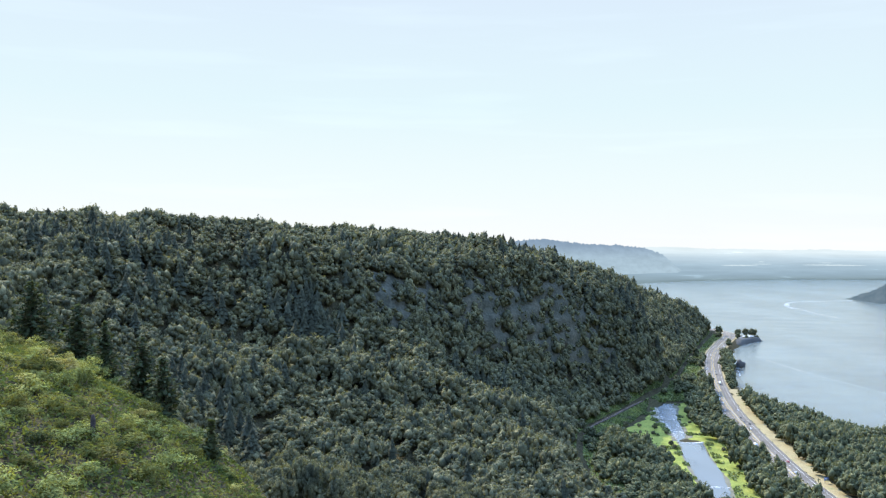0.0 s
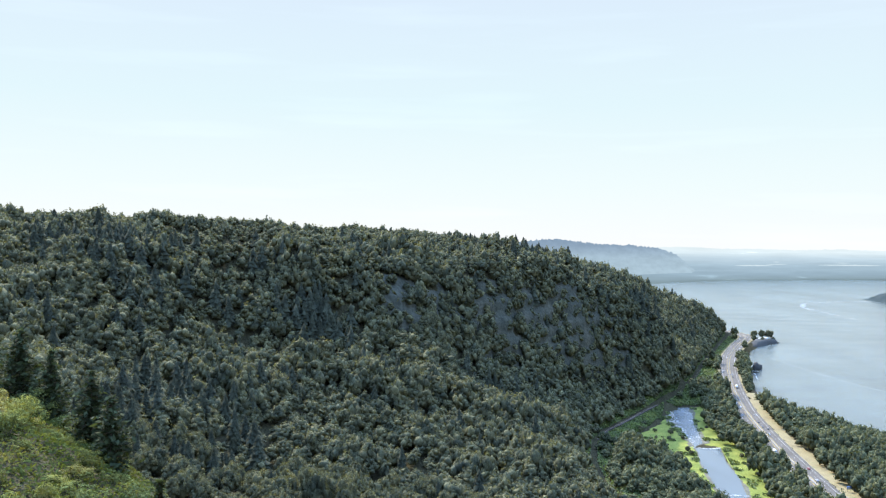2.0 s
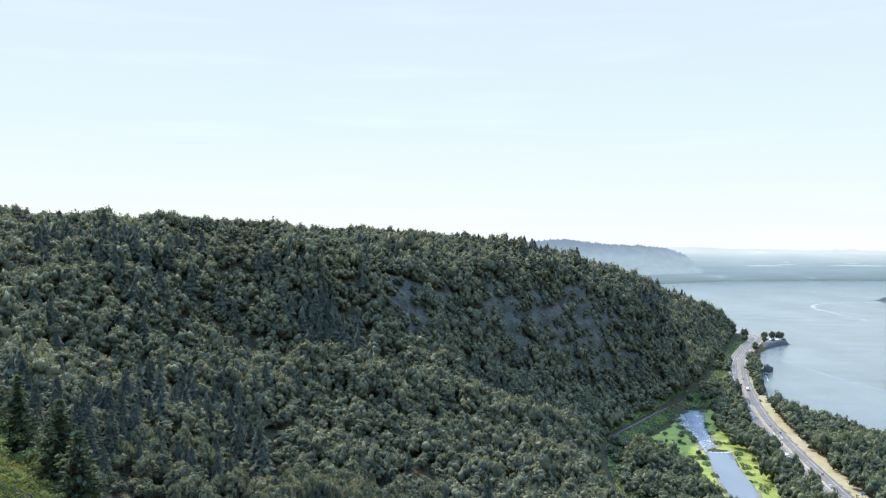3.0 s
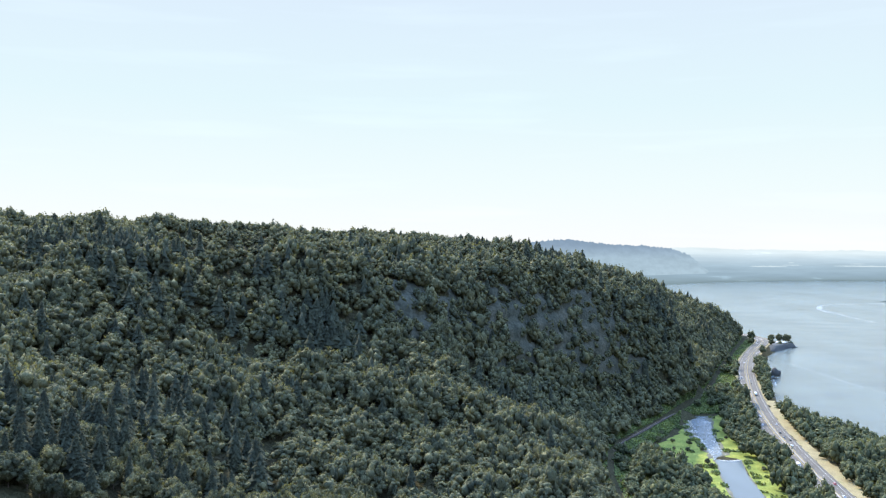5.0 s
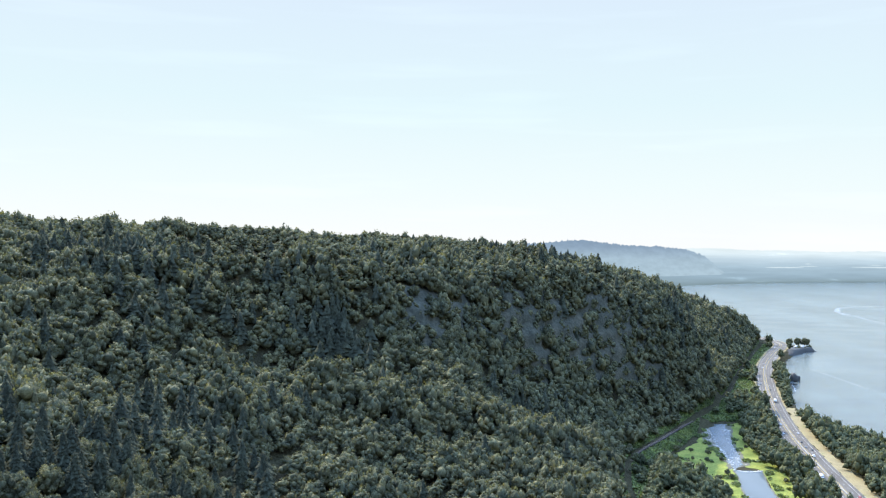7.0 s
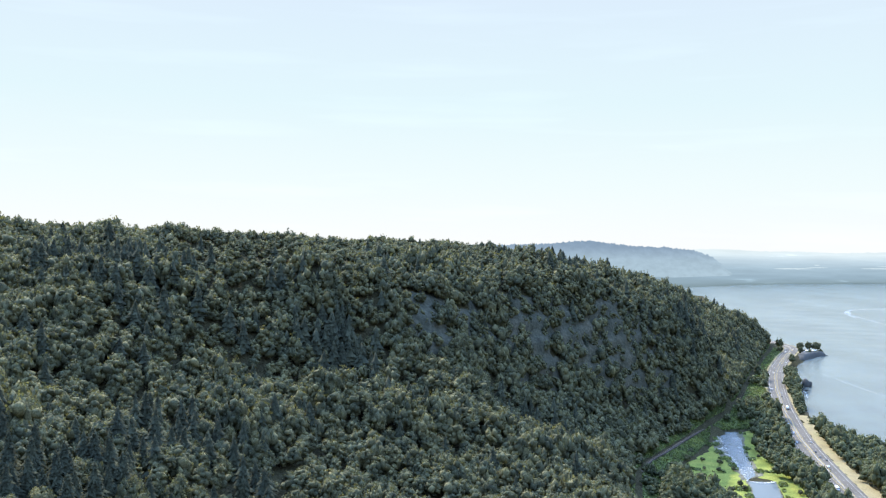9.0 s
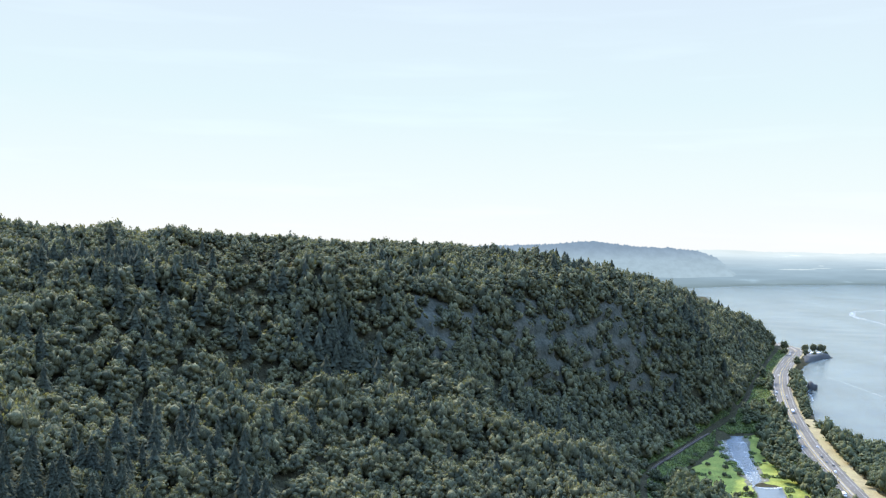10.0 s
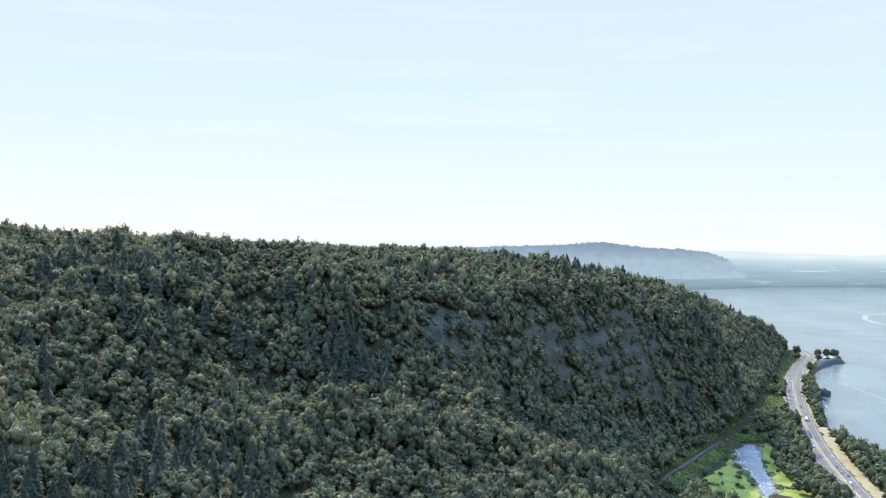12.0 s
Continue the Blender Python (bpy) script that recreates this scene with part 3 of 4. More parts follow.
def pale_fields():
    """Pale lagoons and mown fields on the far plain, haze painted in as emission."""
    m, n, l, out = blank("hazy_pale_field")
    # the strips emit a pale blue that includes the haze over them
    e = n.new("ShaderNodeEmission")
    e.inputs[0].default_value, e.inputs[1].default_value = (0.68, 0.81, 0.88, 1), GLOW
    l.new(e.outputs[0], out.inputs[0])
    rng = np.random.default_rng(9)
    for x0, x1, v, deep in ((1560, 1800, 0.26, 0.02), (1760, 1900, 0.3, 0.012), (2100, 2500, 0.28, 0.025), (1820, 1860, 0.38, 0.015), (2200, 2300, 0.36, 0.012)):
        xs = np.linspace(x0, x1, 24)
        base = np.interp(xs, [960, 1262, 1450, 1670, 2060, 2600], [4070, 4350, 4490, 4610, 4780, 4900]) - 30
        rows = []
        for k in (-1, 1):
            w = v + k * deep * (0.3 + rng.uniform(0.2, 0.8, 24)) * np.sin(np.linspace(0.15, 3.0, 24))
            rows.append(np.c_[xs, base + (4960 - base) * w, 21 + 158 * w**0.75])
        i = np.arange(23)
        p = Pile()
        p.add(np.concatenate(rows), np.c_[i, i + 1, i + 25, i + 24])
        tagged(new("backdrop_field", p.mesh("backdrop_field", [m])), "pale field or lagoon on the far plain, glowing with painted haze", "field", kind="structure")


pale_fields()


# ---- road, rail and creek ----
def ribbon(line, lo, hi, lift, step=6.0, wobble=0.0, seed=1, start=0.0, stop=1e9):
    """A strip between two offsets to the right of a line."""
    p, tan = sweep(line, step)
    run = np.arange(len(p)) * step
    ok = (run >= start) & (run <= stop)
    p, tan = p[ok], tan[ok]
    rng = np.random.default_rng(seed)
    side = np.c_[tan[:, 1], -tan[:, 0]]
    a = p[:, :2] + side * (lo + wobble * rng.normal(0, 1, len(p)))[:, None]
    b = p[:, :2] + side * (hi + wobble * rng.normal(0, 1, len(p)))[:, None]
    z = p[:, 2] if p.shape[1] > 2 else None
    za = (z if z is not None else ground(a[:, 0], a[:, 1])) + lift
    zb = (z if z is not None else ground(b[:, 0], b[:, 1])) + lift
    v = np.r_[np.c_[a, za], np.c_[b, zb]]
    n = len(p)
    i = np.arange(n - 1)
    return v, np.c_[i, i + n, i + n + 1, i + 1]


def strip(name, mat, line, lo, hi, lift, label, category, **more):
    p = Pile()
    p.add(*ribbon(line, lo, hi, lift, **more))
    return tagged(new(name, p.mesh(name, [mat])), label, category, kind="structure")


strip("road", M_ASPHALT, ROAD, -12.0, 12.0, 0.25, "grey asphalt four-lane highway along the river", "road")
strip("verge", M_DRY, ROAD, 12.0, 24.0, 0.14, "dry tan grass verge beside the highway", "verge", wobble=1.6, seed=3, stop=700)
strip("verge", M_DRY, ROAD, 12.0, 15.5, 0.14, "dry tan grass verge beside the highway", "verge", wobble=0.8, seed=4, start=690)
strip("verge", M_DRY, ROAD, -17.5, -12.0, 0.14, "dry tan grass verge beside the highway", "verge", wobble=1.2, seed=5)
strip("verge", M_DRY, ROAD, -26, -17.4, 0.16, "dry tan grass bank under the cliff", "verge", wobble=2.0, seed=6, start=800, stop=1380)
for lo, mat, nm in ((-11.2, M_PAINT, "white"), (10.95, M_PAINT, "white"), (-9.4, M_PAINT, "white"), (9.15, M_PAINT, "white"), (-1.95, M_YELLOW, "yellow"), (1.7, M_YELLOW, "yellow")):
    if abs(lo) > 10:
        continue
    strip("edge_line", mat, ROAD, lo, lo + 0.16, 0.29, nm + " painted edge line on the highway", "road marking")


def lane_dashes():
    pl, tan = sweep(ROAD, 12.0)
    for o in (-5.6, 5.6):
        pile = Pile()
        for p, t in zip(pl, tan):
            s = np.array((t[1], -t[0]))
            c = p[:2] + s * o
            k = [c - s * 0.07, c + s * 0.07, c + s * 0.07 + t * 3.5, c - s * 0.07 + t * 3.5]
            pile.add(np.c_[np.array(k), np.full(4, p[2] + 0.29)], np.array([(0, 1, 2, 3)]))
        tagged(new("lane_line", pile.mesh("lane_line", [M_PAINT])), "dashed white lane line on the highway", "road marking", kind="structure")


lane_dashes()


def profile_sweep(line, profile, offset, lift, step=6.0):
    """A closed profile (across, up) carried along a line."""
    p, tan = sweep(line, step)
    side = np.c_[tan[:, 1], -tan[:, 0]]
    k = len(profile)
    v = np.concatenate([np.c_[p[:, :2] + side * (offset + a), p[:, 2] + lift + b] for a, b in profile])
    n = len(p)
    i = np.arange(n - 1)
    q = np.concatenate([np.c_[j * n + i, j * n + i + 1, ((j + 1) % k) * n + i + 1, ((j + 1) % k) * n + i] for j in range(k)])
    return v, q


def barrier():
    p = Pile()
    p.add(*profile_sweep(ROAD, [(-0.35, 0), (-0.3, 0.1), (-0.12, 0.4), (-0.09, 0.85), (0.09, 0.85), (0.12, 0.4), (0.3, 0.1), (0.35, 0)], 0, 0.25))
    tagged(new("median_barrier", p.mesh("median_barrier", [M_CONCRETE])), "continuous grey concrete barrier in the highway's median", "barrier")


barrier()


def guardrail(offset):
    rail = new("guardrail")
    tagged(rail, "galvanised steel guardrail on posts beside the highway", "guardrail")
    p = Pile()
    p.add(*profile_sweep(ROAD, [(-0.05, 0.4), (0.05, 0.48), (-0.03, 0.56), (0.05, 0.64), (-0.05, 0.74), (-0.09, 0.57)], offset, 0.2))
    part("beam", p.mesh("beam", [M_STEEL]), rail)
    p = Pile()
    for c, t in zip(*sweep(ROAD, 4.0)):
        s = np.array((t[1], -t[0]))
        box(p, (0.15, 0.15, 0.75), (*(c[:2] + s * (offset - 0.15 * np.sign(-offset))), c[2]))
    tagged(part("post", p.mesh("post", [M_TIE]), rail), kind="stuff")


guardrail(-11.7)
guardrail(11.7)


def railway():
    strip("railway_ballast", M_BALLAST, RAIL, -2.3, 2.3, 0.45, "grey brown stone ballast of the railway", "ballast", wobble=0.2)
    track = new("railway_track")
    tagged(track, "single railway track with rusty rails at the cliff's foot", "railway track")
    for o in (-0.75, 0.75):
        p = Pile()
        p.add(*profile_sweep(RAIL, [(-0.07, 0), (-0.04, 0.17), (0.04, 0.17), (0.07, 0)], o, 0.62))
        part("rail", p.mesh("rail", [M_RAIL]), track)
    p = Pile()
    for c, t in zip(*sweep(RAIL, 0.7)):
        s = np.array((t[1], -t[0]))
        k = np.array([c[:2] - s * 1.3 - t * 0.12, c[:2] + s * 1.3 - t * 0.12, c[:2] + s * 1.3 + t * 0.12, c[:2] - s * 1.3 + t * 0.12])
        p.add(np.r_[np.c_[k, np.full(4, c[2] + 0.46)], np.c_[k, np.full(4, c[2] + 0.62)]], np.array([(4, 5, 6, 7), (0, 1, 5, 4), (1, 2, 6, 5), (2, 3, 7, 6), (3, 0, 4, 7)]))
    tagged(part("sleeper", p.mesh("sleeper", [M_TIE]), track, "dark wooden sleepers"), kind="stuff")


railway()


def between(west, east, z, name, mat, label, category, ragged, seed, cut=(0.0, 1.0)):
    """A sheet between two bank lines that run side by side."""
    rng = np.random.default_rng(seed)
    a, _ = sweep(west, 1.0)
    b, _ = sweep(east, 1.0)
    k = np.linspace(cut[0], cut[1], 150)
    a = np.stack([np.interp(k, np.linspace(0, 1, len(a)), a[:, n]) for n in (0, 1)], 1)
    b = np.stack([np.interp(k, np.linspace(0, 1, len(b)), b[:, n]) for n in (0, 1)], 1)
    drift = np.cumsum(rng.normal(0, ragged * 0.5, (2, 150)), 1)
    drift -= np.linspace(0, 1, 150) * drift[:, -1:]
    a[:, 0] += np.clip(drift[0], -2.5, 2.5) + rng.normal(0, ragged * 0.3, 150)
    b[:, 0] += np.clip(drift[1], -2.5, 2.5) + rng.normal(0, ragged * 0.3, 150)
    f = np.linspace(0, 1, 6)
    v = np.concatenate([a + (b - a) * s for s in f])
    i = (np.arange(5)[:, None] * 150 + np.arange(149)).ravel()
    p = Pile()
    p.add(np.c_[v, np.full(len(v), z)], np.c_[i, i + 1, i + 151, i + 150])
    return tagged(new(name, p.mesh(name, [mat])), label, category, kind="structure")


UPPER_W, UPPER_E = CREEK_W[:5], CREEK_E[:4]
POOL_W, POOL_E = [(236, 817)] + CREEK_W[5:], CREEK_E[4:]


def widened(line, dx):
    return [(x + dx, y) for x, y in line]


between(widened(UPPER_W, -5), widened(UPPER_E, 7), 3.12, "gravel_bar", M_GRAVEL, "muddy gravel banks along the shallow creek", "gravel bar", 1.0, 4)
between(widened(POOL_W, -1.5), widened(POOL_E, 1.5), 3.1, "creek_bank", M_GRAVEL, "muddy margin round the still pool", "creek bank", 0.8, 5)
between(UPPER_W, UPPER_E, 3.2, "creek_riffle", M_RIFFLE, "shallow rippling creek glinting over stones", "creek", 0.7, 6)
between(POOL_W, POOL_E, 3.2, "creek_pool", M_CREEK, "still blue creek pool that mirrors the sky", "creek pool", 0.5, 7)
between(W_MEADOW, [(x - 2, y) for x, y in CREEK_W], 3.06, "meadow", M_GRASS, "bright yellow-green marsh meadow beside the creek", "meadow", 0.8, 8)
between([(x + 2, y) for x, y in CREEK_E], E_MEADOW, 3.05, "meadow", M_GRASS,
        "bright green strip of grass along the creek", "meadow", 0.8, 9)


# ---- plants ----
def kites(at, out, size, rng, tilt=0.6, long=1.3):
    """Leaf clumps as kite-shaped pieces: places, outward ways and sizes."""
    n = len(at)
    nrm = out + rng.normal(0, tilt, (n, 3))
    nrm /= np.linalg.norm(nrm, axis=1, keepdims=True)
    u = np.cross(nrm, rng.normal(0, 1, (n, 3)))
    u /= np.linalg.norm(u, axis=1, keepdims=True)
    w = np.cross(nrm, u)
    s = (size * rng.uniform(0.65, 1.35, n))[:, None]
    lift = nrm * s * 0.25
    v = np.stack([at - u * s * long, at - w * s * 0.75 + lift, at + u * s * long * 0.8, at + w * s * 0.75 + lift * 0.5], 1).reshape(-1, 3)
    return v, np.arange(4 * n).reshape(n, 4)


def broad_crown(rng, pieces, size, lumps):
    """A broadleaf crown of unit height and about unit spread: leafy sprays heaped in uneven clumps round a dense middle."""
    k = np.arange(lumps) + 0.5
    up = 1 - 1.4 * k / lumps
    a = k * 2.39996 + rng.uniform(0, 6.3)
    flat = np.sqrt(np.clip(1 - up**2, 0, 1))
    reach = rng.uniform(0.7, 1.15, lumps)
    cen = np.c_[np.cos(a) * flat * 0.33 * reach, np.sin(a) * flat * 0.33 * reach, 0.5 + up * 0.35 * reach]
    rad = rng.uniform(0.65, 1.3, lumps) * 0.6 / math.sqrt(lumps)
    pick = rng.choice(lumps, pieces, p=rad**2 / (rad**2).sum())
    way = rng.normal(0, 0.8, (pieces, 3)) + (cen[pick] - (0, 0, 0.42)) * 2.2 + (0, 0, 0.2)
    way /= np.linalg.norm(way, axis=1, keepdims=True)
    at = cen[pick] + way * (rad[pick] * rng.uniform(0.92, 1.3, pieces))[:, None]
    v, q = kites(at, way, size, rng, 0.4, 1.15)
    cv, ct = ICO1
    body, tris = [cv * (0.26, 0.26, 0.28) + (0, 0, 0.44)], [ct]
    for n, (c, r) in enumerate(zip(cen, rad)):
        body.append(cv * r * (1 + rng.normal(0, 0.34, (len(cv), 1))) * (1, 1, rng.uniform(0.6, 1.0)) + c)
        tris.append(ct + len(cv) * (n + 1))
    return v, q, [(np.concatenate(body), np.concatenate(tris))]


def conifer_crown(rng, tiers, sides, sprays, size):
    """A fir of unit height: overlapping ragged tiers of boughs, with loose sprays of needles round them."""
    cores = []
    for n in range(tiers):
        f = n / tiers
        lo, hi = 0.06 + 0.86 * f, min(1.0, 0.06 + 0.86 * f + 1.7 / tiers)
        r = 0.29 * (1 - f) ** 0.75 + 0.012
        a = np.arange(sides) * 2 * np.pi / sides + rng.uniform(0, 6)
        rr = r * np.where(np.arange(sides) % 2 == 0, 1.15, 0.6) * rng.uniform(0.65, 1.3, sides)
        rim = np.c_[np.cos(a) * rr, np.sin(a) * rr, lo - 0.18 * rr + rng.normal(0, 0.006, sides)]
        i = np.arange(sides)
        cores.append((np.r_[rim, [(rng.normal(0, 0.006), rng.normal(0, 0.006), hi)]], np.c_[i, (i + 1) % sides, np.full(sides, sides)]))
    f = rng.uniform(0.0, 0.95, sprays)
    a = rng.uniform(0, 2 * np.pi, sprays)
    r = (0.27 * (1 - f) ** 0.8 + 0.01) * rng.uniform(0.6, 1.1, sprays)
    d = np.c_[np.cos(a), np.sin(a), np.zeros(sprays)]
    at = d * r[:, None] + np.c_[np.zeros((sprays, 2)), 0.06 + 0.92 * f]
    v, q = kites(at, d * 0.7 + (0, 0, 0.6), size * (1.1 - 0.5 * f), rng, 0.35, 1.6)
    return v, q, cores


def trunk_pile(rng, height, radius, limbs):
    p = Pile()
    tube(p, (0, 0, -0.06 * height), (0, 0, 0.62 * height), radius, radius * 0.45, 7)
    for k in range(limbs):
        a, z = rng.uniform(0, 6.3), rng.uniform(0.25, 0.5) * height
        tube(p, (0, 0, z), (math.cos(a) * 0.25 * height, math.sin(a) * 0.25 * height, z + rng.uniform(0.15, 0.3) * height), radius * 0.4, radius * 0.07, 5)
    return p


RNG = np.random.default_rng(11)
FAR_BROAD = [broad_crown(RNG, 66, 0.06, 9) for _ in range(12)]
DIM_BROAD = [broad_crown(RNG, 32, 0.075, 7) for _ in range(12)]
MID_BROAD = [broad_crown(RNG, 115, 0.049, 12) for _ in range(12)]
FAR_CONIF = [conifer_crown(RNG, 7, 9, 60, 0.042) for _ in range(6)]
MID_CONIF = [conifer_crown(RNG, 10, 11, 130, 0.034) for _ in range(6)]


def plant(pile, proto, at, height, spread, spin, mat):
    """Adds one copy of a crown to a pile, turned and scaled; its short bole goes along."""
    v, q, cores = proto
    c, s = math.cos(spin), math.sin(spin)
    turn_m = np.array(((c, -s, 0), (s, c, 0), (0, 0, 1)))
    k = np.array((spread, spread, height))
    pile.add((v * k) @ turn_m.T + at, q, mat=mat)
    for cv, ct in cores:
        pile.add((cv * k) @ turn_m.T + at, t=ct, mat=mat)


# ---- where trees stand ----
WOODS = [(-205, 320), (-330, 540), (-430, 700), (-600, 1000), (-520, 1120), (-230, 1170), (-50, 1220), (50, 1320), (140, 1510), (270, 1690), (430, 1840), (560, 1900), (660, 1900), (680, 1600),
         (440, 1010), (560, 720), (420, 560), (260, 500), (150, 440), (0, 415), (-110, 365)]


def road_side(x, y):
    p, _ = sweep(ROAD, 10.0)
    return x - np.interp(y, p[:, 1], p[:, 0])


# stands of fir among the broadleaves: east, north, radius, share
STANDS = [(-330, 685, 40, 0.75), (-270, 650, 45, 0.8), (-110, 668, 24, 0.8), (-55, 632, 18, 0.7), (-116, 562, 16, 0.5), (-178, 392, 36, 0.6), (-155, 500, 24, 0.45), (-150, 430, 22, 0.5), (-115, 470, 14, 0.4),
          (85, 1020, 22, 0.6), (240, 1090, 30, 0.5), (-40, 722, 8, 0.5), (5, 600, 16, 0.3)]


def lay_forest():
    rng = np.random.default_rng(21)
    sp = 7.9
    X, Y = np.meshgrid(np.arange(-780, 700, sp), np.arange(290, 1970, sp))
    X, Y = (X + rng.uniform(-3.4, 3.4, X.shape)).ravel(), (Y + rng.uniform(-3.4, 3.4, Y.shape)).ravel()
    # trees on the wall stand above one another on its ledges
    wall = on_cliff(X, Y)
    X, Y = np.r_[X, X[wall] + rng.uniform(-4, 4, wall.sum())], np.r_[Y, Y[wall] + rng.uniform(2, 5, wall.sum())]
    ok = inside(X, Y, WOODS) & ~inside(X, Y, SHORE + [(4900, 200)])
    X, Y = X[ok], Y[ok]
    off = road_side(X, Y)
    rail_d = near(X, Y, np.array(RAIL)[:, :2])
    shore_d = near(X, Y, np.array(SHORE[:22], float))
    wood = np.ones(len(X))
    past_rail = (X > np.interp(Y, [q[1] for q in RAIL], [q[0] for q in RAIL]))
    flat = past_rail & (off < 0)
    wood[(np.abs(off) < 15) | (rail_d < 5) | ((rail_d < 9) & (Y < 720))] = 0
    wood[(off >= 15) & (off < 23) & (Y < 1090)] = 0
    wood[(off > 0) & (shore_d < 4)] = 0
    wood[(off > 15) & (Y > 1000)] *= 0.8
    wood[(off > 12) & (Y > 1380)] *= 0.25
    # the valley floor: woods west of the pool, a hedge of trees by the highway, open meadow between
    creek_x = np.interp(Y, [q[1] for q in CREEK_E[::-1]], [q[0] for q in CREEK_E[::-1]])
    creek_w = np.interp(Y, [q[1] for q in CREEK_W[::-1]], [q[0] for q in CREEK_W[::-1]])
    meadow_w = np.interp(Y, [q[1] for q in W_MEADOW[::-1]], [q[0] for q in W_MEADOW[::-1]])
    low = flat & (Y < 1030)
    wood[low & (X > meadow_w - 1) & (X < creek_x + 16)] = 0
    wood[low & (X >= creek_x + 16) & (X < creek_x + 26)] *= 0.5
    wood[low & (off > -17)] = 0
    wood[low & (X < meadow_w) & (rail_d < 16)] *= np.where(Y[low & (X < meadow_w) & (rail_d < 16)] < 770, 0.6, 0.35)
    wood[low & (X < meadow_w) & (Y > 820)] *= 0.85
    wood[low & (X < meadow_w) & (Y > 900)] *= 0.8
    wood[low & (X < meadow_w) & (X > meadow_w - 26) & (Y > 775) & (Y < 950)] *= 0.12
    far_flat = flat & (Y >= 1030)
    wood[far_flat] *= np.where(Y[far_flat] < 1110, 0.55, 0.3)
    wood[far_flat & (Y > 1180)] *= 0.25
    wood[far_flat & (rail_d < 12)] *= 0.3
    for cx, cy, r in ((-44, 478, 13), (30, 545, 13), (-300, 745, 10), (60, 470, 7)):
        wood[np.hypot(X - cx, (Y - cy) * 0.8) < r] = 0
    back = Y - np.interp(X, [q[0] for q in PLATEAU], [q[1] for q in PLATEAU])
    wood[(back > 15) & (X < 110)] = 0
    wood[on_cliff(X, Y)] *= 0.85
    keep = rng.uniform(0, 1, len(X)) < wood * 0.96
    X, Y, off, low, past_rail = X[keep], Y[keep], off[keep], low[keep], past_rail[keep]
    Z = ground(X, Y)
    patch = np.array([noise.noise((x * 0.0105, y * 0.0105, 3.0)) + 0.35 * noise.noise((x * 0.035, y * 0.035, 5.0)) for x, y in zip(X, Y)])
    up = np.clip((Z - 90) / 110, 0, 1)
    share = (0.025 + 0.04 * up) * np.where(Z > 180, 0.4, 1.0) + 0.5 * np.clip(patch - 0.3, 0, 1)
    for cx, cy, r, most in STANDS:
        share = share + most * np.exp(-((X - cx) ** 2 + (Y - cy) ** 2) / r**2)
    fir = rng.uniform(0, 1, len(X)) < np.where(past_rail | (Z < 30), 0.0, np.clip(share * np.where(Z > 194, 0.12, 1.0), 0, 0.8))
    order = np.argsort(np.hypot(X + 20, Y - 260) + np.where(past_rail, 1e4, 0))
    single = np.zeros(len(X), bool)
    single[order[:290]] = True
    return X, Y, Z, fir, single, off, past_rail


TX, TY, TZ, TFIR, TSINGLE, TOFF, TPAST = lay_forest()


def tree_sizes(rng, fir, off, past, n):
    h = np.where(fir, rng.uniform(15, 26, n), rng.uniform(10, 18, n))
    h = np.where(past & (off > 0) & ~fir, rng.uniform(13, 19, n), h)
    h = np.where(past & (off < -45), h * 0.9, h)
    h = np.where(past & (off < 0) & (off >= -45) & ~fir, rng.uniform(13, 19, n), h)
    h = np.where((near(TX, TY, np.array(RAIL)[:, :2]) < 22) & (TY < 800), h * 0.75, h)
    swell = np.array([noise.noise((x * 0.025, y * 0.025, 9.0)) + 0.6 * noise.noise((x * 0.011, y * 0.011, 2.0)) for x, y in zip(TX, TY)])
    h = h * np.where(fir, 1.0, np.clip(1.0 + 0.9 * swell, 0.6, 1.45))
    h = np.where(TZ > 185, h * np.where(fir, 0.9, np.where(TX < -310, 0.92, np.where(TX < -170, 0.66, 0.76))), h)
    h = np.where((TY > 1100) & (TX > 120) & ~past, h * 1.3, h)
    w = np.where(fir, h * rng.uniform(0.75, 1.05, n), np.clip(h * rng.uniform(0.62, 0.98, n), 7.8, 12.5))
    return h, w


TH, TW = tree_sizes(np.random.default_rng(31), TFIR, TOFF, TPAST, len(TX))


def lay_stuff():
    rng = np.random.default_rng(41)
    sets = {"broadleaf_forest": (False, False, M_BROAD, "dense green broadleaf woodland covering the valley and slopes"),
            "riverside_wood": (False, True, M_WILLOW, "light green riverside trees between the railway and the water"),
            "conifer_forest": (True, False, M_CONIF, "dark green firs scattered through the woodland")}
    for name, (fir, river, mat, label) in sets.items():
        pile = Pile()
        for k in np.nonzero((TFIR == fir) & ~TSINGLE & (TPAST == river) if not fir else TFIR & ~TSINGLE)[0]:
            close = TY[k] < 620 and not (TPAST[k] and TX[k] > 270)
            protos = (MID_CONIF if close else FAR_CONIF) if fir else (MID_BROAD if close else FAR_BROAD if TY[k] < 780 else DIM_BROAD)
            plant(pile, protos[rng.integers(len(protos))], (TX[k], TY[k], TZ[k] - 0.4), TH[k], TW[k], rng.uniform(0, 6.28), 0)
        tagged(new(name, pile.mesh(name, [mat])), label, "forest", kind="stuff")


lay_stuff()


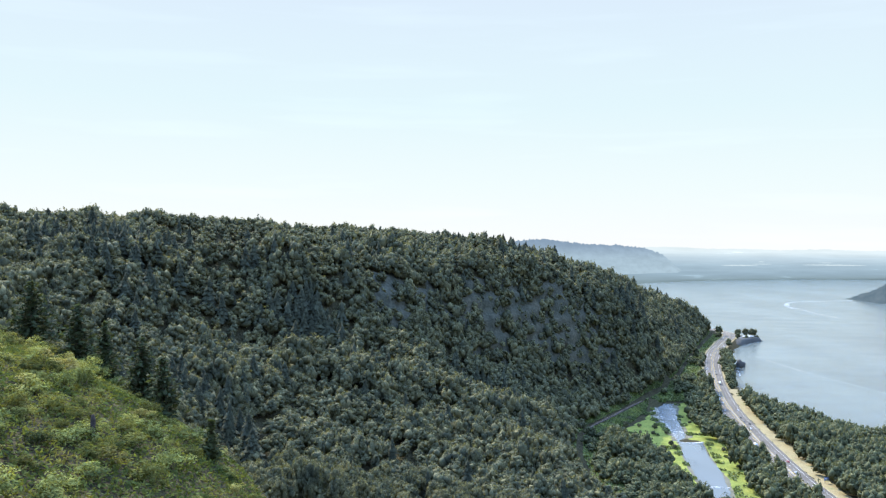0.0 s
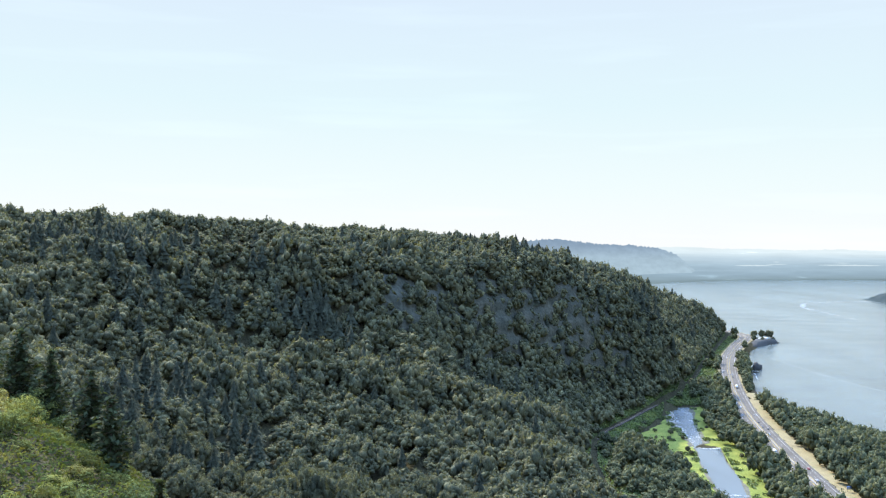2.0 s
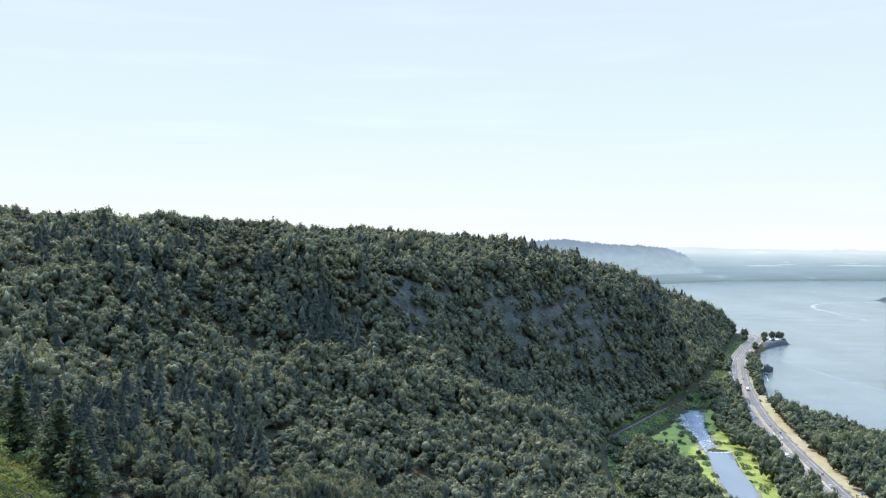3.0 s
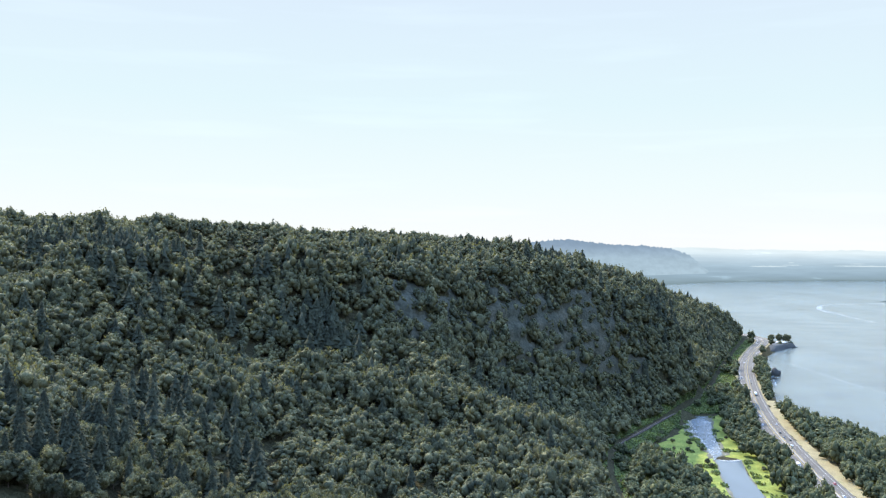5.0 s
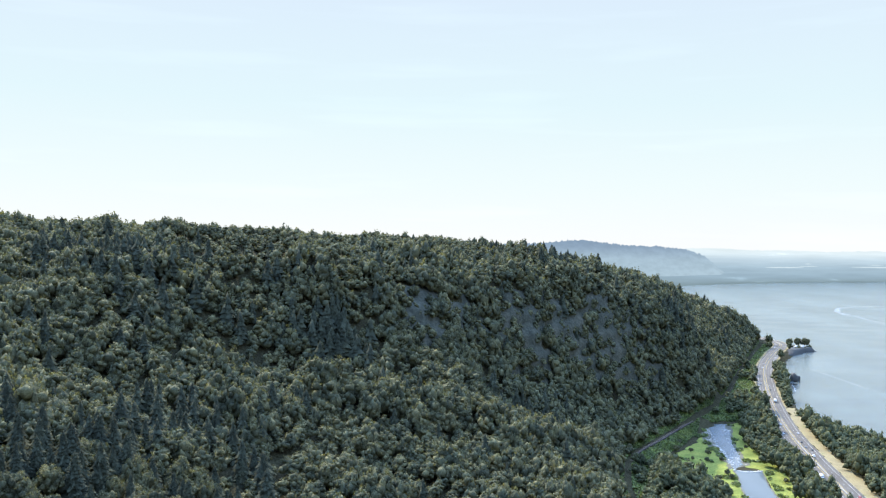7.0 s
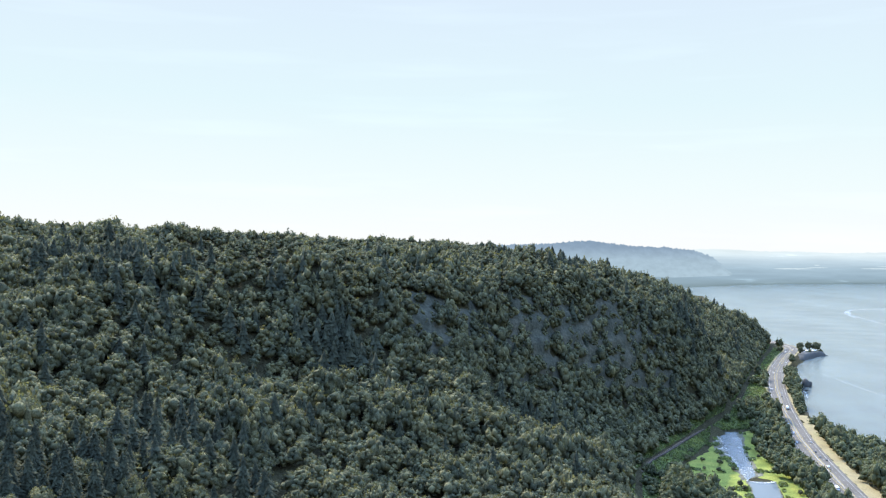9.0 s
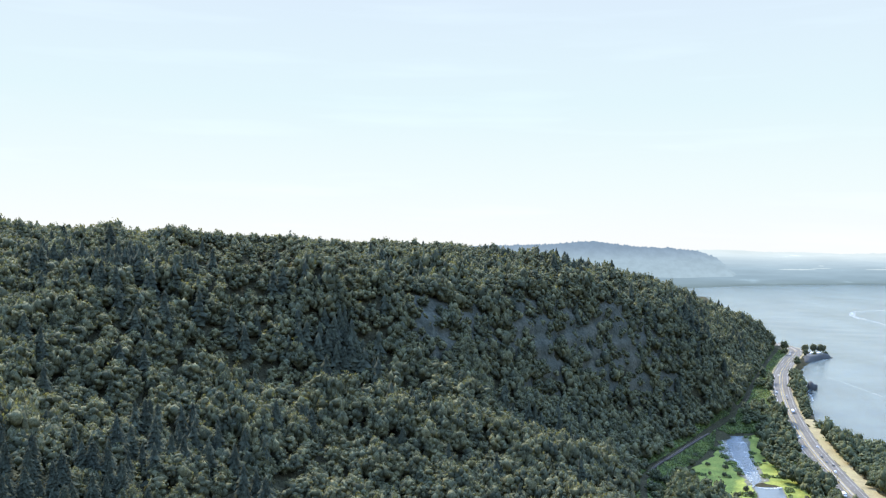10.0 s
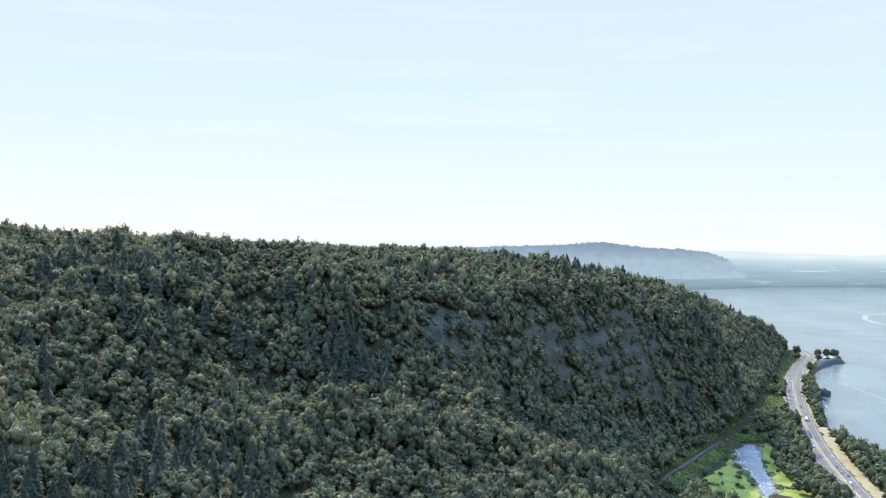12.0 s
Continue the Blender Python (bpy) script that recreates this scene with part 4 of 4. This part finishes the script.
def tree_proto(name, rng, fir, label, category):
    """A single tree: bole with limbs, and a crown."""
    tree = new(name)
    if fir:
        v, q, cores = conifer_crown(rng, 14, 14, 320, 0.024)
        k = (1.0, 1.0, 1.0)
    else:
        v, q, cores = broad_crown(rng, 560, 0.03, 22)
        k = (0.95, 0.95, 1.0)
    p = Pile()
    p.add(v * k, q)
    for cv, ct in cores:
        p.add(cv * k, t=ct)
    part("crown", p.mesh("crown", [M_CONIF if fir else M_BROAD]), tree)
    part("trunk", trunk_pile(rng, 1.0, 0.02, 0 if fir else 4).mesh("trunk", [M_BARK]), tree)
    return tagged(tree, label, category, group="trees in the valley below the hillside")


def scaled(x, y, z, s, spin, sx=None):
    m = Matrix.Translation((x, y, z)) @ Matrix.Rotation(spin, 4, "Z")
    return m @ Matrix.Diagonal((sx or s, sx or s, s, 1))


def lay_single_trees():
    rng = np.random.default_rng(51)
    broad = [tree_proto("broadleaf_tree", rng, False, "leafy green broadleaf tree with a rounded uneven crown", "tree") for _ in range(7)]
    firs = [tree_proto("fir_tree", rng, True, "dark green fir with drooping boughs", "tree") for _ in range(4)]
    used = set()
    for k in np.nonzero(TSINGLE)[0]:
        pool = firs if TFIR[k] else broad
        n = int(rng.integers(len(pool)))
        m = scaled(TX[k], TY[k], TZ[k] - 0.3, TH[k], rng.uniform(0, 6.28), TW[k])
        if pool[n].name in used:
            copy_thing(pool[n], m).matrix_basis = m
        else:
            used.add(pool[n].name)
            pool[n].matrix_basis = m
    return broad, firs, used


BROADS, FIRS, USED = lay_single_trees()
for ob in BROADS + FIRS:
    if ob.name not in USED:
        ob.matrix_basis = scaled(-60 + 9 * len(USED), 420, float(ground(-60 + 9 * len(USED), 420)) - 0.3, 11, 0.5)
        USED.add(ob.name)


# ---- the bushy hillside below the camera ----
def shrub_proto(rng, label):
    shrub = new("shrub")
    lumps = 15
    cen = np.c_[rng.normal(0, 0.4, (lumps, 2)), rng.uniform(0.15, 0.95, lumps)]
    cen[:, :2] *= (1.15 - 0.6 * cen[:, 2])[:, None]
    rad = rng.uniform(0.16, 0.34, lumps)
    n = 1000
    pick = rng.choice(lumps, n, p=rad**2 / (rad**2).sum())
    way = rng.normal(0, 1, (n, 3)) + (0, 0, 0.5)
    way /= np.linalg.norm(way, axis=1, keepdims=True)
    at = cen[pick] + way * (rad[pick] * rng.uniform(0.75, 1.3, n))[:, None]
    at[:, 2] = np.maximum(at[:, 2], 0.02)
    p = Pile()
    v, q = kites(at, way + (0, 0, 0.5), 0.037, rng, 0.5, 1.9)
    p.add(v, q)
    for k in np.nonzero(cen[:, 2] < 0.6)[0]:
        p.add(ICO1[0] * (rad[k] * 0.5 * (1 + 0.12 * rng.normal(0, 1, (len(ICO1[0]), 1)))) + cen[k], t=ICO1[1])
    part("foliage", p.mesh("foliage", [M_SHRUB]), shrub)
    p = Pile()
    for _ in range(7):
        a, r = rng.uniform(0, 6.3), rng.uniform(0.1, 0.4)
        tube(p, (0, 0, -0.25), (math.cos(a) * r, math.sin(a) * r, rng.uniform(0.25, 0.6)), 0.03, 0.01, 5)
    part("stem", p.mesh("stem", [M_BARK]), shrub)
    return tagged(shrub, label, "shrub", group="shrubs on the bushy hillside")


def edge_x(y):
    """The hillside's brow: the plan line beyond which the slope falls away."""
    return np.interp(y, [q[1] for q in HILL_EDGE], [q[0] for q in HILL_EDGE])


def lay_hillside():
    rng = np.random.default_rng(61)
    protos = [shrub_proto(rng, lab) for lab in ("dense yellow-green hillside shrub in sunlight", "dense yellow-green hillside shrub in sunlight", "bushy green shrub with fine leaves",
                                                  "bushy green shrub with fine leaves", "tangled olive green shrub")]
    spots = []
    while len(spots) < 290:
        x, y = rng.uniform(-85, 6), rng.uniform(28, 114)
        if x > edge_x(y) + 6 or x < -0.62 * y - 14:
            continue
        if any((x - a) ** 2 + (y - b) ** 2 < 5.2 for a, b in spots):
            if rng.uniform() < 0.97:
                continue
        spots.append((x, y))
    for n, (x, y) in enumerate(spots):
        s = rng.choice((0.9, 1.3, 1.75, 2.2), p=(0.25, 0.35, 0.26, 0.14)) * rng.uniform(0.85, 1.2)
        m = scaled(x, y, float(ground(x, y)) - 0.15, s * rng.uniform(0.6, 1.0) * (0.8 if x > edge_x(y) - 5 else 1.0), rng.uniform(0, 6.28), s)
        if n < len(protos):
            protos[n].matrix_basis = m
        else:
            copy_thing(protos[int(rng.integers(len(protos)))], m).matrix_basis = m
    # herbs and grass between the shrubs
    pile = Pile()
    n = 150000
    x, y = rng.uniform(-85, 8, n), rng.uniform(28, 114, n)
    ok = (x < edge_x(y) + 9) & (x > -0.62 * y - 14)
    x, y = x[ok], y[ok]
    at = np.c_[x, y, ground(x, y) + rng.uniform(0.02, 0.4, len(x))]
    v, q = kites(at, np.tile((0.0, -0.1, 0.8), (len(x), 1)), 0.11, rng, 0.7, 2.2)
    pile.add(v, q)
    tagged(new("herbs", pile.mesh("herbs", [M_HERB])), "sunlit herbs and grass between the hillside shrubs", "herbs", kind="stuff")


lay_hillside()


def tall_fir(x, y, top, label, seed, spread=1.0):
    """A fir close by: bole, and boughs that carry sprays of needles."""
    rng = np.random.default_rng(seed)
    z0 = float(ground(x, y))
    h = top - z0
    fir = new("fir_tree")
    tagged(fir, label, "tree", group="firs on the hillside's brow")
    p = Pile()
    at, way = [], []
    tiers = int(h * 3.0)
    wood = Pile()
    tube(wood, (0, 0, -0.4), (0, 0, h * 0.98), 0.02 * h, 0.01, 8)
    for n in range(tiers):
        f = n / tiers
        z = h * (0.06 + 0.94 * f)
        r = (0.34 * h * (1 - f) ** 0.8 + 0.15) * spread
        arms = 6 + int(5 * (1 - f))
        for a in np.arange(arms) * 2 * np.pi / arms + rng.uniform(0, 6):
            rr = r * rng.uniform(0.5, 1.15)
            a += rng.normal(0, 0.15)
            d = np.array((math.cos(a), math.sin(a), 0.0))
            tip = d * rr + (0, 0, z - rr * rng.uniform(0.12, 0.4) + 0.12 * rr)
            tube(wood, (0, 0, z), tuple(tip), 0.025, 0.006, 3)
            for s in np.arange(0.12, 1.05, 0.17 / max(rr, 0.5)):
                at.append(np.array((0, 0, z)) * (1 - s) + tip * s + rng.normal(0, 0.07, 3))
                way.append((0, 0, 1))
    v, q = kites(np.array(at), np.array(way, float), 0.19, rng, 0.5, 1.9)
    p.add(v, q)
    part("crown", p.mesh("crown", [M_NEARFIR]), fir)
    part("trunk", wood.mesh("trunk", [M_BARK]), fir, "dark bole with thin boughs")
    fir.matrix_basis = Matrix.Translation((x, y, z0))


for n, (x, y, top, spread) in enumerate(((-49.6, 100, 194.6, 1.5), (-41.8, 95, 192.3, 1.2), (-38.2, 94, 190.4, 1.0), (-32.5, 90, 189.2, 1.2), (-28.6, 85, 187.8, 1.1),
                                     (-20.8, 75, 183.6, 0.9))):
    tall_fir(x, y, top, "dark green fir on the brow of the bushy hillside", 70 + n, spread)


def snag(x, y, h):
    p = Pile()
    tube(p, (0, 0, -0.3), (0.1, 0.05, h * 0.7), 0.24, 0.2, 8)
    tube(p, (0.1, 0.05, h * 0.7), (0.05, 0.1, h), 0.2, 0.12, 8)
    ob = tagged(new("snag", p.mesh("snag", [M_SNAG])), "dark charred tree stump among the shrubs", "tree stump")
    ob.location = (x, y, float(ground(x, y)))


snag(-27, 64, 1.8)


# ---- vehicles ----
def wheel_set(parent, half, axles, radius, width):
    for y in axles:
        for s in (-1, 1):
            p = Pile()
            tube(p, (s * (half - width), y, radius), (s * half, y, radius), radius, radius, 10)
            part("wheel", p.mesh("wheel", [M_TYRE]), parent)


def car(paint, kind):
    """A car, van or lorry, nose towards +y, on its wheels."""
    ob = new({"car": "car", "van": "van", "truck": "truck"}[kind])
    if kind == "car":
        p = Pile()
        box(p, (1.8, 4.5, 0.55), (0, 0, 0.3), taper=(0.97, 0.97))
        part("body", p.mesh("body", [M_CARS[paint]]), ob)
        p = Pile()
        box(p, (1.6, 2.5, 0.5), (0, -0.25, 0.85), taper=(0.82, 0.62))
        part("windows", p.mesh("windows", [M_GLASS]), ob, "dark tinted windows")
        p = Pile()
        box(p, (1.32, 1.56, 0.05), (0, -0.25, 1.35), taper=(0.95, 0.9))
        part("roof", p.mesh("roof", [M_CARS[paint]]), ob)
        wheel_set(ob, 0.9, (-1.35, 1.4), 0.33, 0.22)
    elif kind == "van":
        p = Pile()
        box(p, (2.2, 6.6, 2.3), (0, -0.6, 0.45), taper=(0.97, 0.99))
        box(p, (2.1, 1.4, 1.1), (0, 3.2, 0.45), taper=(0.97, 0.85), shift=-0.1)
        part("body", p.mesh("body", [M_CARS[paint]]), ob)
        p = Pile()
        box(p, (1.95, 0.9, 0.7), (0, 2.9, 1.55), taper=(0.95, 0.5), shift=-0.2)
        part("windscreen", p.mesh("windscreen", [M_GLASS]), ob, "dark windscreen")
        wheel_set(ob, 1.05, (-2.4, 2.7), 0.4, 0.28)
    else:
        p = Pile()
        box(p, (2.5, 9.0, 2.9), (0, -2.0, 1.05))
        part("trailer", p.mesh("trailer", [M_CARS[paint]]), ob, "white box trailer")
        p = Pile()
        box(p, (2.4, 2.2, 2.4), (0, 4.2, 0.6), taper=(0.95, 0.8), shift=-0.15)
        part("cab", p.mesh("cab", [M_CARS["white"]]), ob)
        p = Pile()
        box(p, (2.1, 0.25, 0.8), (0, 5.0, 1.9), taper=(0.95, 0.5), shift=-0.1)
        part("windscreen", p.mesh("windscreen", [M_GLASS]), ob, "dark windscreen")
        wheel_set(ob, 1.2, (-5.4, -4.3, 2.2, 4.4), 0.5, 0.3)
    return ob


def lay_traffic():
    line, tan = sweep(ROAD, 1.0)
    jobs = [(778, -7.4, "white", "van"), (852, 3.7, "white", "car"), (875, 7.4, "black", "car"), (886, 3.7, "grey", "car"), (905, 3.7, "black", "car"), (946, 7.4, "silver", "car"),
            (941, -7.4, "silver", "car"), (1000, -7.4, "white", "truck"), (981, -7.4, "grey", "car"), (987, -3.7, "white", "car"), (1033, -3.7, "silver", "car"), (1041, -7.4, "white", "car"),
            (1122, 3.7, "white", "truck"), (1230, 3.7, "silver", "car"), (1205, 3.7, "black", "car"), (1257, -7.4, "white", "car"), (1453, -3.7, "silver", "car"), (1323, 7.4, "grey", "car"),
            (1534, 7.4, "white", "car"), (1670, -7.4, "white", "car"), (1712, 3.7, "silver", "car"), (1408, -3.7, "white", "car"), (690, 3.7, "silver", "car"), (724, 7.4, "red", "car"),
            (655, -3.7, "blue", "car"), (640, 7.4, "white", "car")]
    made = {}
    words = {"car": "%s passenger car driving on the highway", "van": "%s motorhome driving on the highway", "truck": "%s box lorry driving on the highway"}
    for y, o, paint, kind in jobs:
        k = int(np.argmin(np.abs(line[:, 1] - y)))
        t = tan[k] * (1 if o > 0 else -1)
        at = line[k, :2] + np.array((tan[k][1], -tan[k][0])) * o
        m = Matrix.Translation((at[0], at[1], line[k, 2] + 0.27)) @ Matrix.Rotation(math.atan2(-t[0], t[1]), 4, "Z")
        if (paint, kind) in made:
            copy_thing(made[paint, kind], m)
        else:
            made[paint, kind] = tagged(car(paint, kind), words[kind] % paint, kind if kind != "van" else "motorhome", group="traffic on the highway")
            made[paint, kind].matrix_basis = m
    # parked on the turnout above the river
    rng = np.random.default_rng(5)
    for n in range(6):
        m = Matrix.Translation((607 + 6.5 * n, 1690 + 1.5 * n, 8.4 - 0.5 * n)) @ Matrix.Rotation(0.5 + rng.normal(0, 0.1), 4, "Z")
        ob = copy_thing(made["white", "van"] if n % 2 == 0 else made["white", "car"], m)
        tagged(ob, "white motorhome parked on the turnout by the river" if n % 2 == 0 else "white car parked on the turnout by the river", group="parked vehicles on the turnout")
        ob.location.z = float(SPIT_TOP) + 0.05


# ---- spit, rocks and shore ----
SPIT_TOP = 8.6


def rock(name, at, size, mat, label, category, seed, rough=0.22):
    rng = np.random.default_rng(seed)
    v, t = ICO2
    k = np.array([1 + rough * noise.noise(tuple(p * 1.3 + seed)) * 2 + rng.normal(0, 0.03) for p in v])[:, None]
    p = Pile()
    p.add(v * k * size, t=t)
    ob = tagged(new(name, p.mesh(name, [mat])), label, category)
    ob.location = at
    return ob


def lay_spit():
    """The rocky point where the highway rounds the cape, with a gravel turnout on it."""
    outline = [(575, 1610), (600, 1640), (634, 1682), (661, 1702), (652, 1722), (628, 1740), (612, 1752), (596, 1720), (585, 1680)]
    p = np.array(outline, float)
    mid = p.mean(0)
    n = len(p)
    rng = np.random.default_rng(2)
    tops = mid + (p - mid) * 0.8
    v = np.r_[np.c_[p + rng.normal(0, 1, p.shape), np.full(n, -1.0)], np.c_[mid + (p - mid) * 0.92, 4 + rng.normal(0, 1, n)], np.c_[tops, np.full(n, SPIT_TOP)], [(*mid, SPIT_TOP)]]
    i = np.arange(n)
    j = (i + 1) % n
    pile = Pile()
    pile.add(v, np.r_[np.c_[i, j, j + n, i + n], np.c_[i + n, j + n, j + 2 * n, i + 2 * n]], np.c_[i + 2 * n, j + 2 * n, np.full(n, 3 * n)])
    tagged(new("rocky_spit", pile.mesh("rocky_spit", [M_ROCK])), "dark rocky spit with a turnout reaching into the river", "spit", kind="structure")


lay_spit()
rock("river_rock", (487, 1345, 2.0), (7.5, 8.5, 9.5), M_ROCK, "dark pointed basalt rock standing in the river", "rock", 4, 0.2)
rock("river_rock", (474, 1312, 0.3), (3.5, 4, 1.6), M_ROCK, "low dark rock at the river's edge", "rock", 8)


def lay_shore_stones():
    rng = np.random.default_rng(13)
    pile = Pile()
    for c, t in zip(*sweep(SHORE[5:19], 2.2)):
        s = rng.uniform(0.5, 1.6)
        v = ICO1[0] * (1 + rng.normal(0, 0.15, (len(ICO1[0]), 1))) * (s, s * 1.2, s * 0.7)
        pile.add(v + (c[0] + rng.normal(0, 1.2), c[1] + rng.normal(0, 1.2), 0.3), t=ICO1[1])
    tagged(new("shore_stones", pile.mesh("shore_stones", [M_ROCK])), "dark rubble along the river's edge", "stones", kind="stuff")
    pile = Pile()
    for base, n, spread in ((sweep(CREEK_W[1:5], 1.0)[0], 150, 2.2), (sweep([(236, 818), (246, 812), (260, 817)], 1.0)[0], 60, 0.8), (sweep([(213, 662), (222, 666), (233, 664)], 1.0)[0], 26, 0.7),
                            (sweep(CREEK_E[1:4], 1.0)[0], 50, 2.0)):
        for k in rng.integers(len(base), size=n):
            s = rng.uniform(0.3, 1.0)
            v = ICO1[0] * (1 + rng.normal(0, 0.15, (len(ICO1[0]), 1))) * (s, s * 1.2, s * 0.6)
            pile.add(v + (base[k, 0] + rng.normal(0, spread), base[k, 1] + rng.normal(0, spread * 0.5), 3.25), t=ICO1[1])
    tagged(new("creek_stones", pile.mesh("creek_stones", [M_PALE])), "pale boulders along the creek and its low weirs", "stones", kind="stuff")


lay_shore_stones()


def foam(line, width, seed, label):
    rng = np.random.default_rng(seed)
    p, tan = sweep(line, 9.0)
    s = np.c_[tan[:, 1], -tan[:, 0]]
    pile = Pile()
    for k in range(len(p) - 1):
        if rng.uniform() < 0.08:
            continue
        w0, w1 = rng.uniform(0.2, 1, 2) * width
        a, b = p[k] + rng.normal(0, width * 0.4, 2), p[k + 1] + rng.normal(0, width * 0.4, 2)
        v = np.array([a - s[k] * w0, a + s[k] * w0, b + s[k + 1] * w1, b - s[k + 1] * w1])
        pile.add(np.c_[v, np.full(4, 0.05)], np.array([(0, 1, 2, 3)]))
    tagged(new("foam_line", pile.mesh("foam_line", [M_FOAM])), label, "foam", kind="stuff")


foam([(560, 1480), (570, 1300), (590, 1180), (612, 1080), (640, 1010)], 0.4, 3, "thin pale line of foam drifting on the river")
foam([(1700, 3140), (1520, 3010), (1330, 2930), (1200, 2850), (1120, 2700), (1095, 2560)], 3.6, 4, "pale curved wake on the distant water")
foam([(1120, 2700), (1100, 2500), (1092, 2402), (1086, 2254)], 2.6, 5, "pale curved wake on the distant water")
foam([(1200, 2850), (1160, 2780), (1130, 2690)], 7.0, 8, "pale curved wake on the distant water")
foam([(468, 1305), (463, 1280), (452, 1250)], 1.2, 6, "white surf at the river's edge")
foam([(498, 1425), (492, 1400), (480, 1350)], 1.2, 7, "white surf at the river's edge")


def lay_low_plants():
    """Single bushes on the meadow and a few trees on the spit."""
    rng = np.random.default_rng(91)
    spots = [(212, 880, 5), (206, 850, 4), (226, 870, 6), (218, 845, 5), (233, 850, 4.5), (224, 800, 6), (206, 905, 7), (198, 880, 7), (214, 930, 8), (222, 955, 8), (236, 978, 8), (190, 850, 6),
             (244, 1000, 8), (210, 780, 7), (225, 790, 5), (208, 740, 7), (272, 900, 4), (276, 860, 4), (268, 780, 5), (262, 720, 5), (300, 1010, 6), (290, 960, 5)]
    for x, y, h in spots:
        m = scaled(x, y, 2.9, h, rng.uniform(0, 6.3), h * 1.15)
        ob = copy_thing(BROADS[int(rng.integers(len(BROADS)))], m)
        ob.matrix_basis = m
        ob.name = "bush"
        tagged(ob, "rounded dark green bush on the marsh meadow", "bush", group="bushes on the meadow")
    for x, y, h in ((612, 1712, 17), (617, 1716, 18), (629, 1714, 20), (633, 1717, 18), (643, 1712, 20), (647, 1710, 19)):
        m = scaled(x, y, SPIT_TOP - 0.08 * h, h, rng.uniform(0, 6.3), h * 0.72)
        ob = copy_thing(BROADS[int(rng.integers(len(BROADS)))], m)
        ob.matrix_basis = m
        tagged(ob, "dark round-crowned tree on the rocky spit", "tree", group="trees on the spit")
    # skyline firs that stand above the rest of the ridge
    for x, y, top in ((-307, 725, 227), (-72, 955, 216), (75, 1014, 208), (-341, 716, 225), (84, 1018, 207)):
        g = float(ground(x, y))
        m = scaled(x, y, g - 0.3, top - g, rng.uniform(0, 6.3), (top - g) * 1.1)
        ob = copy_thing(FIRS[int(rng.integers(len(FIRS)))], m)
        ob.matrix_basis = m
        tagged(ob, "tall dark fir standing out on the ridge's skyline", "tree", group="firs on the skyline")


lay_low_plants()


def lay_bank_plants():
    """Rank herbs, reeds and brambles: along the creek, on the railway's bank and under the trees by the highway."""
    rng = np.random.default_rng(77)
    n = 130000
    x, y = np.r_[rng.uniform(110, 400, n), rng.uniform(120, 320, n // 2), rng.uniform(370, 600, n // 4)], np.r_[rng.uniform(560, 1330, n), rng.uniform(720, 1090, n // 2), rng.uniform(1300, 1720, n // 4)]
    off, rail_d = road_side(x, y), near(x, y, np.array(RAIL)[:, :2])
    past = x > np.interp(y, [q[1] for q in RAIL], [q[0] for q in RAIL])
    cw = np.interp(y, [q[1] for q in CREEK_W[::-1]], [q[0] for q in CREEK_W[::-1]])
    ce = np.interp(y, [q[1] for q in CREEK_E[::-1]], [q[0] for q in CREEK_E[::-1]])
    clump = np.array([noise.noise((a * 0.07, b * 0.07, 1.0)) for a, b in zip(x, y)])
    edge = (np.abs(x - cw + 3) < 4) | (np.abs(x - ce - 4) < 5)
    ok = (past | (rail_d < 13)) & (off < -16) & (rail_d > 3.4) & ((y > 1010) | (x < cw - 1.5) | (x > ce + 1.5))
    on_meadow = inside(x, y, MARSH)
    ok &= ~on_meadow | (clump > np.where(edge, 0.1, 0.42))
    x, y = x[ok], y[ok]
    at = np.c_[x, y, np.maximum(ground(x, y), 3.05) + rng.uniform(0.1, 1.5, len(x))]
    v, q = kites(at, np.tile((0.1, -0.2, 0.7), (len(x), 1)), 0.9, rng, 0.7, 1.3)
    pile = Pile()
    pile.add(v, q)
    tagged(new("bank_herbs", pile.mesh("bank_herbs", [M_BANK])), "rank green herbs and brambles between creek, railway and highway", "herbs", kind="stuff")


lay_bank_plants()
lay_traffic()


def road_sign(x, y, z):
    sign = new("road_sign")
    tagged(sign, "blue highway sign on two posts in the dry verge", "road sign")
    p = Pile()
    box(p, (4.2, 0.08, 2.4), (0, 0, 2.1))
    part("panel", p.mesh("panel", [M_SIGN]), sign)
    for dx in (-1.4, 1.4):
        p = Pile()
        box(p, (0.14, 0.14, 4.3), (dx, 0.12, 0))
        part("post", p.mesh("post", [M_TIE]), sign)
    p = Pile()
    for k, w in enumerate((3.0, 2.4, 2.8)):
        box(p, (w, 0.02, 0.25), (0, -0.05, 2.5 + 0.6 * k))
    part("lettering", p.mesh("lettering", [M_SIGNBAR]), sign, "white bars of lettering")
    sign.matrix_basis = Matrix.Translation((x, y, z)) @ Matrix.Rotation(0.2, 4, "Z")


road_sign(310, 661, 9.1)
